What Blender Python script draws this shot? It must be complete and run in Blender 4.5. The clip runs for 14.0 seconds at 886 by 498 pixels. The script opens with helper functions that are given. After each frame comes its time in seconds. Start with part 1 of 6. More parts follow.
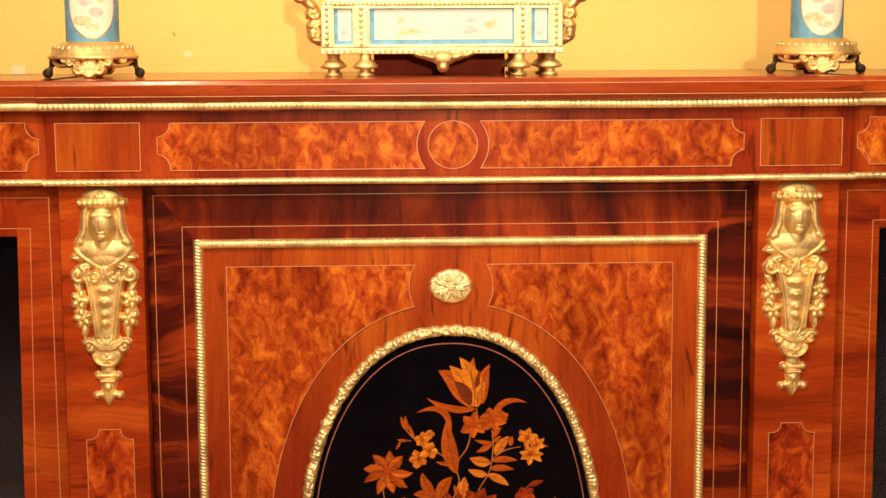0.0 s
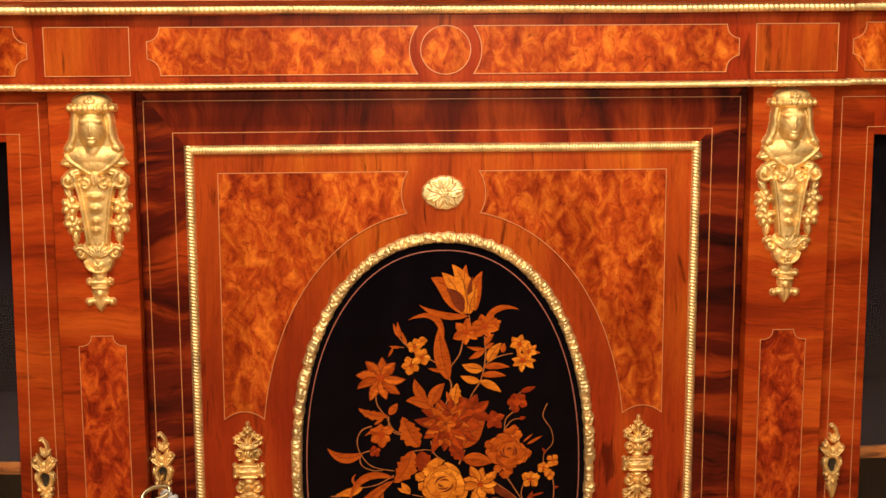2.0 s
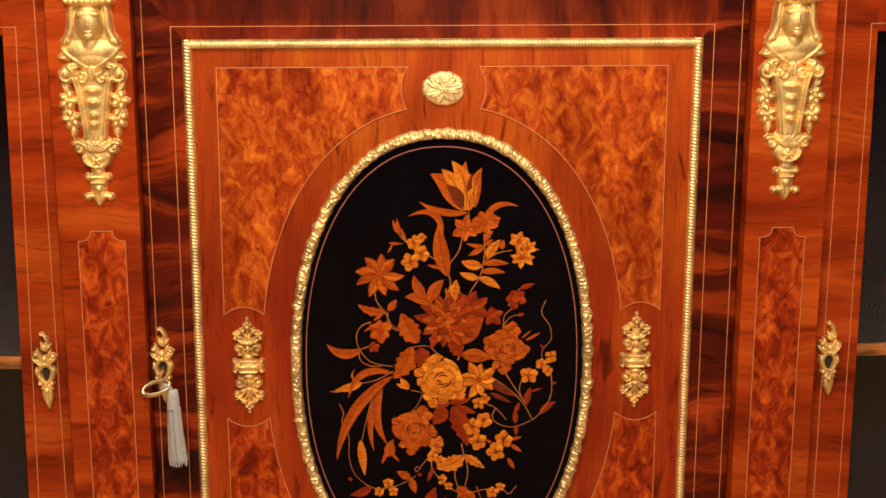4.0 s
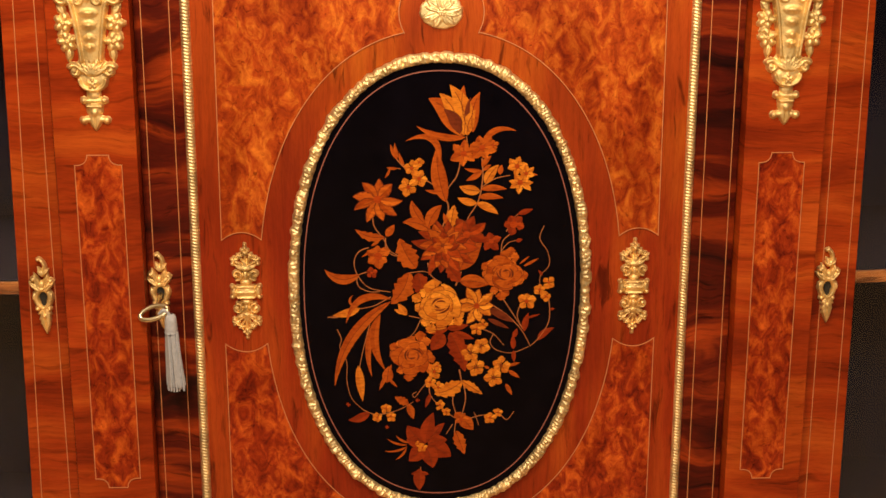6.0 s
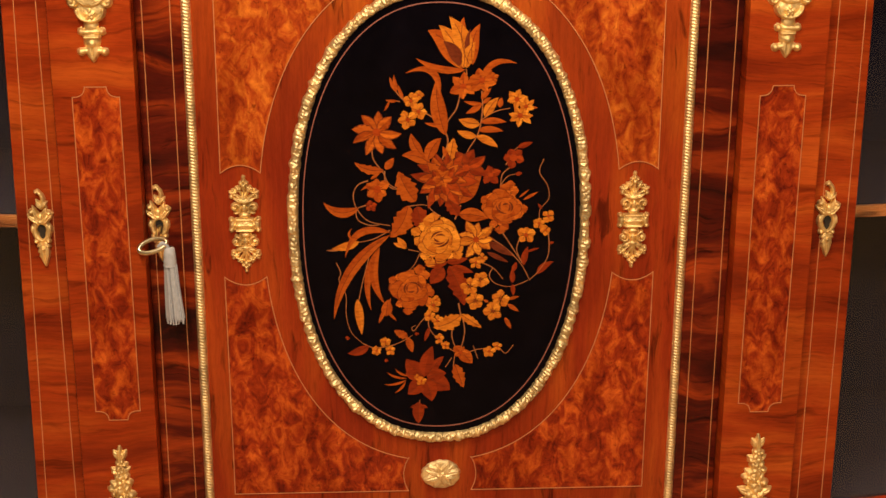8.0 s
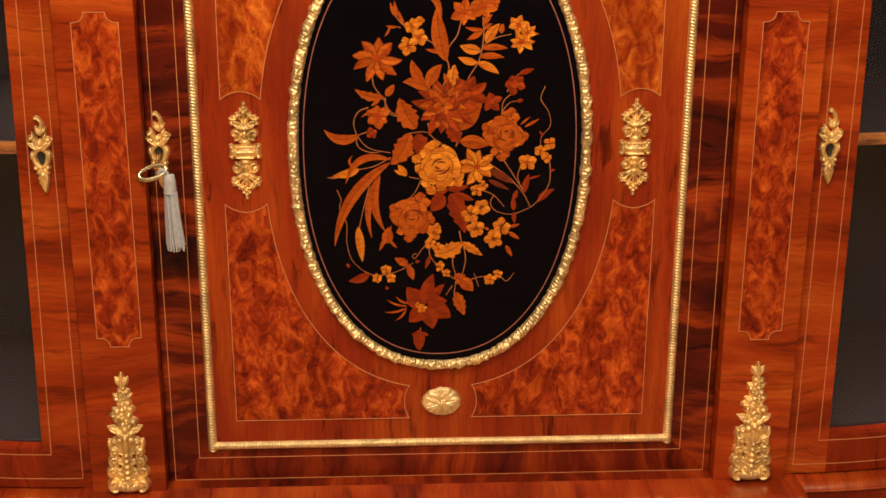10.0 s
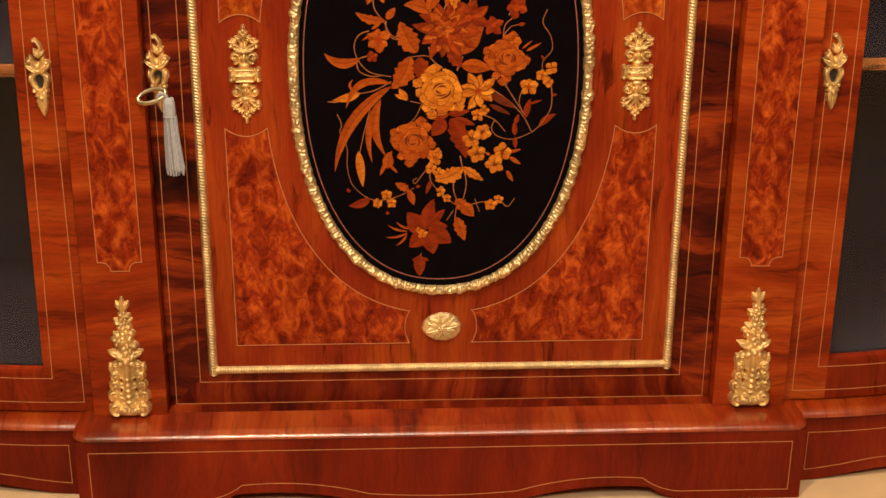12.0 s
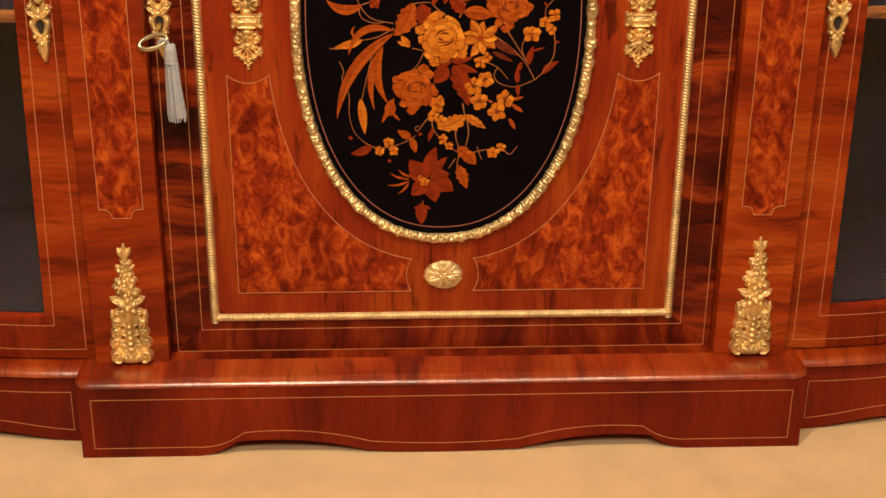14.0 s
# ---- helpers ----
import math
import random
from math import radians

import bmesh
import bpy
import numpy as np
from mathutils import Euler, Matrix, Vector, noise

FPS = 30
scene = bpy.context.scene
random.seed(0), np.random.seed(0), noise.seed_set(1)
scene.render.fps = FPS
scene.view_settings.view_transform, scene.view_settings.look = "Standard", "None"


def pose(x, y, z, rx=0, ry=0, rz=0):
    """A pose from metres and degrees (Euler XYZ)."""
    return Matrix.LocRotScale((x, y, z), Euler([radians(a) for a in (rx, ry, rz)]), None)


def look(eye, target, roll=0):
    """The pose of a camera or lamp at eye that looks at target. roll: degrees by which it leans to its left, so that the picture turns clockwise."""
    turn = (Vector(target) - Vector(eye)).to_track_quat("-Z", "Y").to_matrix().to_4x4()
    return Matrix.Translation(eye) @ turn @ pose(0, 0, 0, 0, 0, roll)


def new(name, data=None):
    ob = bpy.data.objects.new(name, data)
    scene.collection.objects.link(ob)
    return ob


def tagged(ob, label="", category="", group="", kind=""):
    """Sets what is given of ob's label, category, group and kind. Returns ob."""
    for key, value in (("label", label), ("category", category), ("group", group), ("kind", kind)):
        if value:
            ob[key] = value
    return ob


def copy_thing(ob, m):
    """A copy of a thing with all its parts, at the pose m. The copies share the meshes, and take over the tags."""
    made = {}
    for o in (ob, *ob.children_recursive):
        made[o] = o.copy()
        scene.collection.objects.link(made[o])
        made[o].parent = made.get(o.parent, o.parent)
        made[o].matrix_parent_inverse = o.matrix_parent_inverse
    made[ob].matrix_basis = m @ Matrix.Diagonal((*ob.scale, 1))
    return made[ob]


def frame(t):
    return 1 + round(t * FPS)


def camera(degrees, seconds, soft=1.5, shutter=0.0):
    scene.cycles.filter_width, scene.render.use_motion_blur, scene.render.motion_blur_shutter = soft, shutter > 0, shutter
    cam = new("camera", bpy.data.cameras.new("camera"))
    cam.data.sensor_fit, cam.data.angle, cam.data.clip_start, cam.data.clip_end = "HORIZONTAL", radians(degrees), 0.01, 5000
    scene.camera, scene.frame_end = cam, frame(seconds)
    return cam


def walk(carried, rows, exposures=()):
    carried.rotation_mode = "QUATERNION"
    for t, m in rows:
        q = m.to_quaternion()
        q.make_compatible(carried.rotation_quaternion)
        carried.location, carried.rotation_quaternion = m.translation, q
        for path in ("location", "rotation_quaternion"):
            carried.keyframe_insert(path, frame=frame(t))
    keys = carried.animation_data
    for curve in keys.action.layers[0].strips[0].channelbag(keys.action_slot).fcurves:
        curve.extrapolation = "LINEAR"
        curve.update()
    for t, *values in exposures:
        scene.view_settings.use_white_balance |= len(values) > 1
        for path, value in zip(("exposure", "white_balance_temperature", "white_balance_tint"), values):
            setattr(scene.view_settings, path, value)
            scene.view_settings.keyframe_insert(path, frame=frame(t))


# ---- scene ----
cam = camera(32.1, 14.0)
PATH = [
    (0, (-0.084, -1.793, 1.204), (-0.003, 0.187, 0.935), -0.3),
    (0.5, (-0.085, -1.792, 1.205), (-0.002, 0.185, 0.918), -0.3),
    (1, (-0.085, -1.79, 1.203), (0.001, 0.182, 0.883), -0.3),
    (1.5, (-0.088, -1.789, 1.198), (0.004, 0.179, 0.853), -0.2),
    (2, (-0.088, -1.787, 1.195), (0.006, 0.175, 0.815), -0.2),
    (2.5, (-0.09, -1.787, 1.191), (0.006, 0.168, 0.784), -0.1),
    (3, (-0.091, -1.785, 1.188), (0.006, 0.163, 0.748), -0.1),
    (3.2, (-0.091, -1.785, 1.188), (0.006, 0.161, 0.734), -0.0),
    (5.5, (-0.088, -1.783, 1.176), (0.007, 0.134, 0.614), 0.1),
    (6, (-0.087, -1.786, 1.162), (0.007, 0.128, 0.591), 0.1),
    (6.5, (-0.087, -1.786, 1.159), (0.008, 0.124, 0.573), 0.1),
    (7, (-0.084, -1.786, 1.154), (0.007, 0.119, 0.552), 0.1),
    (7.5, (-0.088, -1.786, 1.152), (0.007, 0.113, 0.532), 0.2),
    (8, (-0.087, -1.785, 1.152), (0.007, 0.106, 0.508), 0.2),
    (10.5, (-0.085, -1.783, 1.141), (0.004, 0.069, 0.393), 0.3),
    (11, (-0.084, -1.782, 1.14), (0.003, 0.061, 0.366), 0.4),
    (11.5, (-0.083, -1.782, 1.138), (0.003, 0.054, 0.347), 0.4),
    (12, (-0.084, -1.781, 1.136), (0.003, 0.046, 0.327), 0.4),
    (12.5, (-0.085, -1.78, 1.136), (0.002, 0.039, 0.309), 0.4),
    (13, (-0.085, -1.781, 1.131), (0.002, 0.031, 0.29), 0.5),
    (13.5, (-0.084, -1.781, 1.131), (0.001, 0.024, 0.275), 0.5),
    (14, (-0.09, -1.782, 1.129), (0.0, 0.02, 0.265), 0.6),
]
walk(cam, [(t, pose(0, 0, -0.015) @ look(eye, target, roll)) for t, eye, target, roll in PATH])

# ---- light ----
world = bpy.data.worlds.new("room_world")
world.use_nodes = True
world.node_tree.nodes["Background"].inputs[0].default_value = (0.9, 0.7, 0.5, 1)
world.node_tree.nodes["Background"].inputs[1].default_value = 0.02
scene.world = world


def spot(name, eye, target, watts, cone, blend, radius, tone):
    data = bpy.data.lights.new(name, "SPOT")
    data.energy, data.spot_size, data.spot_blend, data.shadow_soft_size, data.color = watts, radians(cone), blend, radius, tone
    ob = new(name, data)
    ob.matrix_world = look(eye, target)
    return ob


WARM, AMBER, SOFT = (1.0, 0.94, 0.66), (1.0, 0.77, 0.50), (1.0, 0.84, 0.66)
spot("display_spotlight", (0.08, -2.73, 1.43), (0.05, 0.2, 1.62), 174, 42, 1.0, 0.014, WARM)
spot("ceiling_spotlight", (-0.60, -1.35, 2.62), (-0.15, 0.0, 1.10), 158, 66, 1.0, 0.07, AMBER)
spot("ceiling_spotlight", (0.75, -1.20, 2.62), (0.10, 0.0, 1.10), 50, 66, 1.0, 0.07, AMBER)
# unseen soft fill, added to brighten the gilt and the lower front
fill_light = bpy.data.lights.new("soft_fill_light", "AREA")
fill_light.shape, fill_light.size, fill_light.size_y, fill_light.energy, fill_light.color = "RECTANGLE", 1.8, 0.9, 90, SOFT
new("soft_fill_light", fill_light).matrix_world = look((-0.1, -2.5, 2.66), (0.0, -0.6, 0.9))


# ---- materials ----
class Nodes:
    """A small builder for node materials."""

    def __init__(self, name):
        self.mat = bpy.data.materials.new(name)
        self.mat.use_nodes = True
        self.tree = self.mat.node_tree
        self.bsdf = self.tree.nodes["Principled BSDF"]

    def add(self, kind, **inputs):
        n = self.tree.nodes.new(kind)
        for key, value in inputs.items():
            n.inputs[key.replace("_", " ")].default_value = value
        return n

    def link(self, a, b):
        self.tree.links.new(a, b)

    def set(self, **inputs):
        for key, value in inputs.items():
            self.bsdf.inputs[key.replace("_", " ")].default_value = value

    def coords(self, scale, rot=(0, 0, 0), spread=3.0, warp=0.0):
        """Object coordinates, shifted piece by piece; warp: how far, in metres, the grain wanders."""
        tc, info = self.add("ShaderNodeTexCoord"), self.add("ShaderNodeObjectInfo")
        mul = self.add("ShaderNodeVectorMath")
        mul.operation = "SCALE"
        mul.inputs[0].default_value = (1.0, 0.31, 0.77)
        m2 = self.add("ShaderNodeMath")
        m2.operation, m2.inputs[1].default_value = "MULTIPLY", spread
        self.link(info.outputs["Random"], m2.inputs[0])
        self.link(m2.outputs[0], mul.inputs["Scale"])
        plus = self.add("ShaderNodeVectorMath")
        self.link(tc.outputs["Object"], plus.inputs[0])
        self.link(mul.outputs[0], plus.inputs[1])
        mp = self.add("ShaderNodeMapping")
        mp.inputs["Scale"].default_value = scale
        mp.inputs["Rotation"].default_value = [radians(a) for a in rot]
        if warp:
            wander = self.add("ShaderNodeTexNoise", Scale=11.0, Detail=2.0, Roughness=0.5)
            self.link(plus.outputs[0], wander.inputs["Vector"])
            centred, sway, bent = (self.add("ShaderNodeVectorMath") for _ in range(3))
            centred.operation, centred.inputs[1].default_value = "SUBTRACT", (0.5, 0.5, 0.5)
            sway.operation, sway.inputs["Scale"].default_value = "SCALE", warp
            self.link(wander.outputs["Color"], centred.inputs[0])
            self.link(centred.outputs[0], sway.inputs[0])
            self.link(plus.outputs[0], bent.inputs[0])
            self.link(sway.outputs[0], bent.inputs[1])
            plus = bent
        self.link(plus.outputs[0], mp.inputs[0])
        return mp.outputs[0]

    def noise(self, vec, scale, detail=4.0, rough=0.55, dist=0.0):
        n = self.add("ShaderNodeTexNoise", Scale=scale, Detail=detail, Roughness=rough, Distortion=dist)
        if vec is not None:
            self.link(vec, n.inputs["Vector"])
        return n.outputs[0]

    def ramp(self, fac, *stops):
        r = self.add("ShaderNodeValToRGB")
        els = r.color_ramp.elements
        while len(els) < len(stops):
            els.new(0.5)
        for e, (p, c) in zip(els, stops):
            e.position, e.color = p, (*c, 1)
        self.link(fac, r.inputs[0])
        return r.outputs[0]

    def mix(self, mode, fac, a, b):
        m = self.add("ShaderNodeMix")
        m.data_type, m.blend_type = "RGBA", mode
        for src, at in ((fac, 0), (a, 6), (b, 7)):
            if isinstance(src, (int, float)):
                m.inputs[at].default_value = src
            elif isinstance(src, tuple):
                m.inputs[at].default_value = (*src, 1)
            else:
                self.link(src, m.inputs[at])
        return m.outputs[2]

    def bump(self, height, strength, dist=0.001, socket="Normal"):
        b = self.add("ShaderNodeBump", Strength=strength, Distance=dist)
        self.link(height, b.inputs["Height"])
        self.link(b.outputs[0], self.bsdf.inputs[socket])

    def colour(self, c):
        self.link(c, self.bsdf.inputs["Base Color"])
        return self.mat


def polish(k, rough=0.36, coat=0.12, coat_rough=0.16, coat_ior=1.5):
    k.set(Coat_IOR=coat_ior, Roughness=rough, Specular_IOR_Level=0.07, Coat_Weight=coat, Coat_Roughness=coat_rough)


def veneer(name, dark, mid, light, across, figure=6.0, contrast=0.16, dist=0.6, middle=0.5, streak=0.27, lines=0.75, warp=0.0, top_sheen=False, polish_by=(), worn=0.0):
    """Polished straight-grained veneer; across: "x" for grain that runs along x, "z" for upright grain."""
    k = Nodes(name)
    level = across == "x"
    fig = k.noise(k.coords((1.0, 1.0, 5.5) if level else (5.5, 1.0, 1.0), warp=warp), figure, 4.5, 0.58, dist)
    fine = k.noise(k.coords((1.0, 1.0, 26.0) if level else (26.0, 1.0, 1.0), warp=warp), 11.0, 3.0, 0.55, 0.3)
    line = k.noise(k.coords((1.6, 1.0, 15.0) if level else (15.0, 1.0, 1.6), warp=1.6 * warp), 6.0, 4.0, 0.62, 0.8)
    cloud = k.noise(k.coords((1, 1, 1)), 4.0, 2.0)
    pores = k.noise(k.coords((90.0, 1.0, 900.0) if level else (900.0, 1.0, 90.0)), 1.0, 2.0, 0.6)
    base = k.ramp(fig, (middle - contrast, dark), (middle, mid), (middle + contrast, light))
    c = k.mix("MULTIPLY", streak, base, k.ramp(fine, (0.32, (0.42, 0.34, 0.30)), (0.60, (1.0, 1.0, 1.0))))
    c = k.mix("MULTIPLY", lines, c, k.ramp(line, (0.32, (0.16, 0.10, 0.09)), (0.43, (1.0, 1.0, 1.0))))
    c = k.mix("MULTIPLY", 0.5, c, k.ramp(cloud, (0.34, (0.50, 0.40, 0.34)), (0.62, (1.0, 1.0, 1.0))))
    c = k.mix("MULTIPLY", 0.22, c, k.ramp(pores, (0.36, (0.40, 0.30, 0.26)), (0.52, (1.0, 1.0, 1.0))))
    if top_sheen:                     # broad, wandering honey band: lamp sheen high on the front, painted into the colour
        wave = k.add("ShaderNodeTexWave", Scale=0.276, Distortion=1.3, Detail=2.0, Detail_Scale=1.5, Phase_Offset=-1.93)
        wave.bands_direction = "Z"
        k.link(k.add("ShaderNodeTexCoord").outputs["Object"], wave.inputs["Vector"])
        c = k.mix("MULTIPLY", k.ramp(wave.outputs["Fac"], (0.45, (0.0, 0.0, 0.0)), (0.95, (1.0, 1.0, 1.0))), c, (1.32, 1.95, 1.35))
    polish(k, *polish_by)
    k.bump(fine, 0.04, 0.0005)
    if worn:
        k.bump(k.noise(k.coords((1, 1, 1)), 75.0, 4.0, 0.65, 0.5), worn, 0.003, "Coat Normal")
    return k.colour(c)


def burl(name, dark, mid, light, scale=52.0):
    """Polished burr walnut: blistered upright figure, fine mottle and small dark eyes."""
    k = Nodes(name)
    vec = k.coords((1, 1, 0.62), warp=0.012)
    swirl = k.noise(vec, scale, 5.0, 0.62, 0.9)
    mottle = k.noise(k.coords((1, 1, 0.8)), scale * 3.0, 3.0, 0.6, 0.8)
    eyes = k.noise(k.coords((1, 1, 0.8)), scale * 1.7, 2.0, 0.5, 2.2)
    cloud = k.noise(k.coords((1.2, 1, 0.55)), 15.0, 3.0, 0.55, 0.9)
    c = k.ramp(swirl, (0.30, dark), (0.48, mid), (0.68, light))
    c = k.mix("MULTIPLY", 0.50, c, k.ramp(mottle, (0.34, (0.56, 0.40, 0.32)), (0.54, (1.0, 1.0, 1.0))))
    c = k.mix("MULTIPLY", 0.60, c, k.ramp(eyes, (0.28, (0.26, 0.14, 0.11)), (0.37, (1.0, 1.0, 1.0))))
    c = k.mix("MULTIPLY", 0.62, c, k.ramp(cloud, (0.36, (0.44, 0.26, 0.20)), (0.58, (1.0, 1.0, 1.0))))
    k.bump(swirl, 0.22, 0.0025)
    polish(k)
    return k.colour(c)


def gilt(name, base, rough=0.34):
    """Gilt brass, cast and chased: bright high points, duller grain."""
    k = Nodes(name)
    vec = k.coords((1, 1, 1))
    grain, patch, chase = k.noise(vec, 420.0, 3.0), k.noise(vec, 38.0, 3.0), k.noise(vec, 210.0, 2.0, 0.5, 1.5)
    c = k.ramp(patch, (0.3, tuple(v * 0.62 for v in base)), (0.62, base))
    k.set(Metallic=1.0)
    k.link(k.ramp(grain, (0.3, (rough - 0.08,) * 3), (0.7, (rough + 0.14,) * 3)), k.bsdf.inputs["Roughness"])
    k.bump(k.mix("MIX", 0.7, grain, chase), 0.36, 0.0012)
    return k.colour(c)


def plain(name, base, rough=0.6, vary=0.15, scale=40.0, bump=0.0, metal=0.0, coat=0.0, spec=0.5):
    k = Nodes(name)
    n = k.noise(k.coords((1, 1, 1)), scale, 4.0)
    c = k.ramp(n, (0.3, tuple(v * (1 - vary) for v in base)), (0.7, tuple(min(1, v * (1 + vary)) for v in base)))
    k.set(Roughness=rough, Metallic=metal, Specular_IOR_Level=spec, Coat_Weight=coat, Coat_Roughness=0.1)
    if bump:
        k.bump(n, bump, 0.002)
    return k.colour(c)


def inlay_wood(name, low, high):
    """Marquetry wood: each piece has a tone of its own and fine grain."""
    k = Nodes(name)
    geo = k.add("ShaderNodeNewGeometry")
    grain = k.noise(k.coords((1, 1, 3.0), (0, 35, 0)), 110.0, 3.0, 0.6, 0.4)
    tone = k.ramp(geo.outputs["Random Per Island"], (0.0, low), (1.0, high))
    c = k.mix("MULTIPLY", 0.7, tone, k.ramp(grain, (0.34, (0.5, 0.38, 0.3)), (0.56, (1.0, 1.0, 1.0))))
    polish(k)
    return k.colour(c)


WALNUT_X = veneer("walnut_crossband_level", (0.160, 0.0140, 0.0042), (0.400, 0.0490, 0.0075), (0.600, 0.1145, 0.0149), "x", 2.4, 0.21, 0.7, streak=0.4, lines=0.48, warp=0.030)
WALNUT_Z = veneer("walnut_crossband_upright", (0.130, 0.0115, 0.0040), (0.300, 0.0300, 0.0058), (0.480, 0.0760, 0.0118), "z", 2.4, 0.19, 0.7, lines=0.55, warp=0.02)
APRON_Z = veneer("plinth_walnut", (0.105, 0.0085, 0.0040), (0.225, 0.0190, 0.0056), (0.340, 0.0420, 0.0090), "z", 1.6, 0.22, 0.6, streak=0.2, lines=0.25, warp=0.03)
TOP_X = veneer("walnut_top_level", (0.120, 0.0110, 0.0040), (0.320, 0.0390, 0.0068), (0.480, 0.0850, 0.0125), "x", 2.4, 0.17, 0.7, polish_by=(0.3, 0.6, 0.12, 1.5))
DARK_X = veneer("rosewood_crossband_level", (0.022, 0.0034, 0.0030), (0.110, 0.0102, 0.0043), (0.460, 0.0620, 0.0094), "x", 3.2, 0.19, 1.2, 0.51, lines=0.8, warp=0.045)
DARK_Z = veneer("rosewood_crossband_upright", (0.046, 0.0048, 0.0032), (0.190, 0.0185, 0.0050), (0.450, 0.0660, 0.0100), "z", 2.6, 0.20, 1.3, 0.51, lines=0.5, warp=0.035)
TULIP_Z = veneer("tulipwood_upright", (0.180, 0.0145, 0.0056), (0.310, 0.0325, 0.0068), (0.470, 0.0830, 0.0110), "z", 2.2, 0.2, 0.4, streak=0.35, warp=0.012, top_sheen=True)
LEDGE = veneer("worn_walnut_ledge", (0.170, 0.0160, 0.0045), (0.420, 0.0500, 0.0075), (0.620, 0.1150, 0.0150), "z", 2.4, 0.17, 0.7, lines=0.5, polish_by=(0.3, 1.0, 0.24, 2.0), worn=0.25)
BURL = burl("burr_walnut", (0.195, 0.0185, 0.0048), (0.425, 0.0640, 0.0088), (0.720, 0.1950, 0.0215), 62.0)
BURL_RED = burl("burr_walnut_red", (0.115, 0.0085, 0.0040), (0.335, 0.0350, 0.0066), (0.680, 0.1320, 0.0160), 66.0)
BOXWOOD = plain("boxwood_stringing", (0.56, 0.215, 0.078), 0.4, 0.15, 90.0)
EBONY = plain("ebonised_black_polish", (0.0026, 0.0018, 0.0034), 0.16, 0.3, 30.0, spec=0.05)
GILT = gilt("gilt_brass_mount", (0.96, 0.71, 0.33), 0.56)
GILT_PALE = gilt("gilt_brass_moulding", (0.98, 0.78, 0.43), 0.54)
FABRIC = plain("dark_velvet_lining", (0.017, 0.015, 0.024), 0.95, 0.08, 60.0, 0.0, spec=0.03)
SHELF_WOOD = veneer("shelf_edge_walnut", (0.16, 0.05, 0.015), (0.30, 0.10, 0.028), (0.42, 0.16, 0.045), "x", 6.0)
CARPET = plain("beige_carpet", (0.81, 0.58, 0.33), 0.95, 0.08, 13.0, 0.12)
PAINT = plain("yellow_wall_paint", (0.88, 0.56, 0.16), 0.75, 0.03, 5.0)
# unseen closing walls: tone picked to dim reflections in glass and black polish
UNSEEN_WALL_PAINT = plain("unseen_wall_taupe", (0.34, 0.27, 0.23), 0.8, 0.05, 5.0)
CEILING = plain("ceiling_paint", (0.80, 0.76, 0.70), 0.85, 0.03, 5.0)
PORCELAIN = plain("ivory_porcelain", (0.80, 0.74, 0.60), 0.6, 0.06, 60.0)
BLUE = plain("turquoise_glaze", (0.14, 0.36, 0.56), 0.5, 0.2, 90.0)
ROSE_PAINT = plain("rose_enamel", (0.70, 0.47, 0.43), 0.6, 0.25, 160.0)
LEAF_PAINT = plain("ochre_enamel", (0.70, 0.54, 0.33), 0.6, 0.25, 160.0)
SILK = plain("grey_blue_silk", (0.42, 0.43, 0.47), 0.55, 0.12, 200.0)
STEEL = plain("worn_brass_key", (0.62, 0.54, 0.36), 0.28, 0.2, 120.0, metal=1.0)
# side feet of the vases: their shade is put into this dark metal colour
SHADED_FOOT = plain("shaded_foot_metal", (0.060, 0.040, 0.022), 0.45, 0.3, 120.0, metal=0.6)
MAHOGANY = plain("matt_red_mahogany", (0.20, 0.024, 0.010), 0.75, 0.25, 30.0, spec=0.1)
KEYHOLE_SHADE = plain("keyhole_shade", (0.02, 0.016, 0.012), 0.6)
WOOD_LIGHT = inlay_wood("marquetry_satinwood", (0.52, 0.130, 0.010), (0.88, 0.33, 0.032))
WOOD_MID = inlay_wood("marquetry_fruitwood", (0.33, 0.050, 0.005), (0.66, 0.155, 0.014))
WOOD_RED = inlay_wood("marquetry_padouk", (0.19, 0.018, 0.004), (0.44, 0.060, 0.007))
WOOD_STEM = inlay_wood("marquetry_stem", (0.38, 0.13, 0.045), (0.46, 0.17, 0.055))
WOOD_DEEP = inlay_wood("marquetry_scorched", (0.13, 0.022, 0.008), (0.22, 0.04, 0.01))

GLASS = Nodes("cabinet_glass")
GLASS.set(Roughness=0.0, IOR=1.3, Transmission_Weight=1.0, Base_Color=(0.96, 0.97, 0.97, 1))
GLASS = GLASS.mat


# ---- mesh helpers ----
def link_mesh(name, bm, mat, parent=None, label="", smooth=False):
    me = bpy.data.meshes.new(name)
    bmesh.ops.recalc_face_normals(bm, faces=bm.faces)
    bm.to_mesh(me)
    bm.free()
    me.materials.append(mat)
    if smooth:
        me.polygons.foreach_set("use_smooth", [True] * len(me.polygons))
    ob = new(name, me)
    if parent is not None:
        ob.parent = parent
    if label:
        tagged(ob, label)
    return ob


def part(name, bm, mat, parent, label="", smooth=False):
    return link_mesh(name, bm, mat, parent, label, smooth)


def group_part(name, parent, label=""):
    ob = new(name)
    ob.parent = parent
    if label:
        tagged(ob, label)
    return ob


def box(bm, x0, x1, y0, y1, z0, z1, bevel=0.0):
    vs = [bm.verts.new((x, y, z)) for x in (x0, x1) for y in (y0, y1) for z in (z0, z1)]
    faces = [(0, 1, 3, 2), (4, 6, 7, 5), (0, 4, 5, 1), (2, 3, 7, 6), (0, 2, 6, 4), (1, 5, 7, 3)]
    made = [bm.faces.new([vs[i] for i in f]) for f in faces]
    if bevel:
        edges = {e for f in made for e in f.edges}
        bmesh.ops.bevel(bm, geom=list(edges), offset=bevel, segments=2, profile=0.6, affect="EDGES")
    return bm


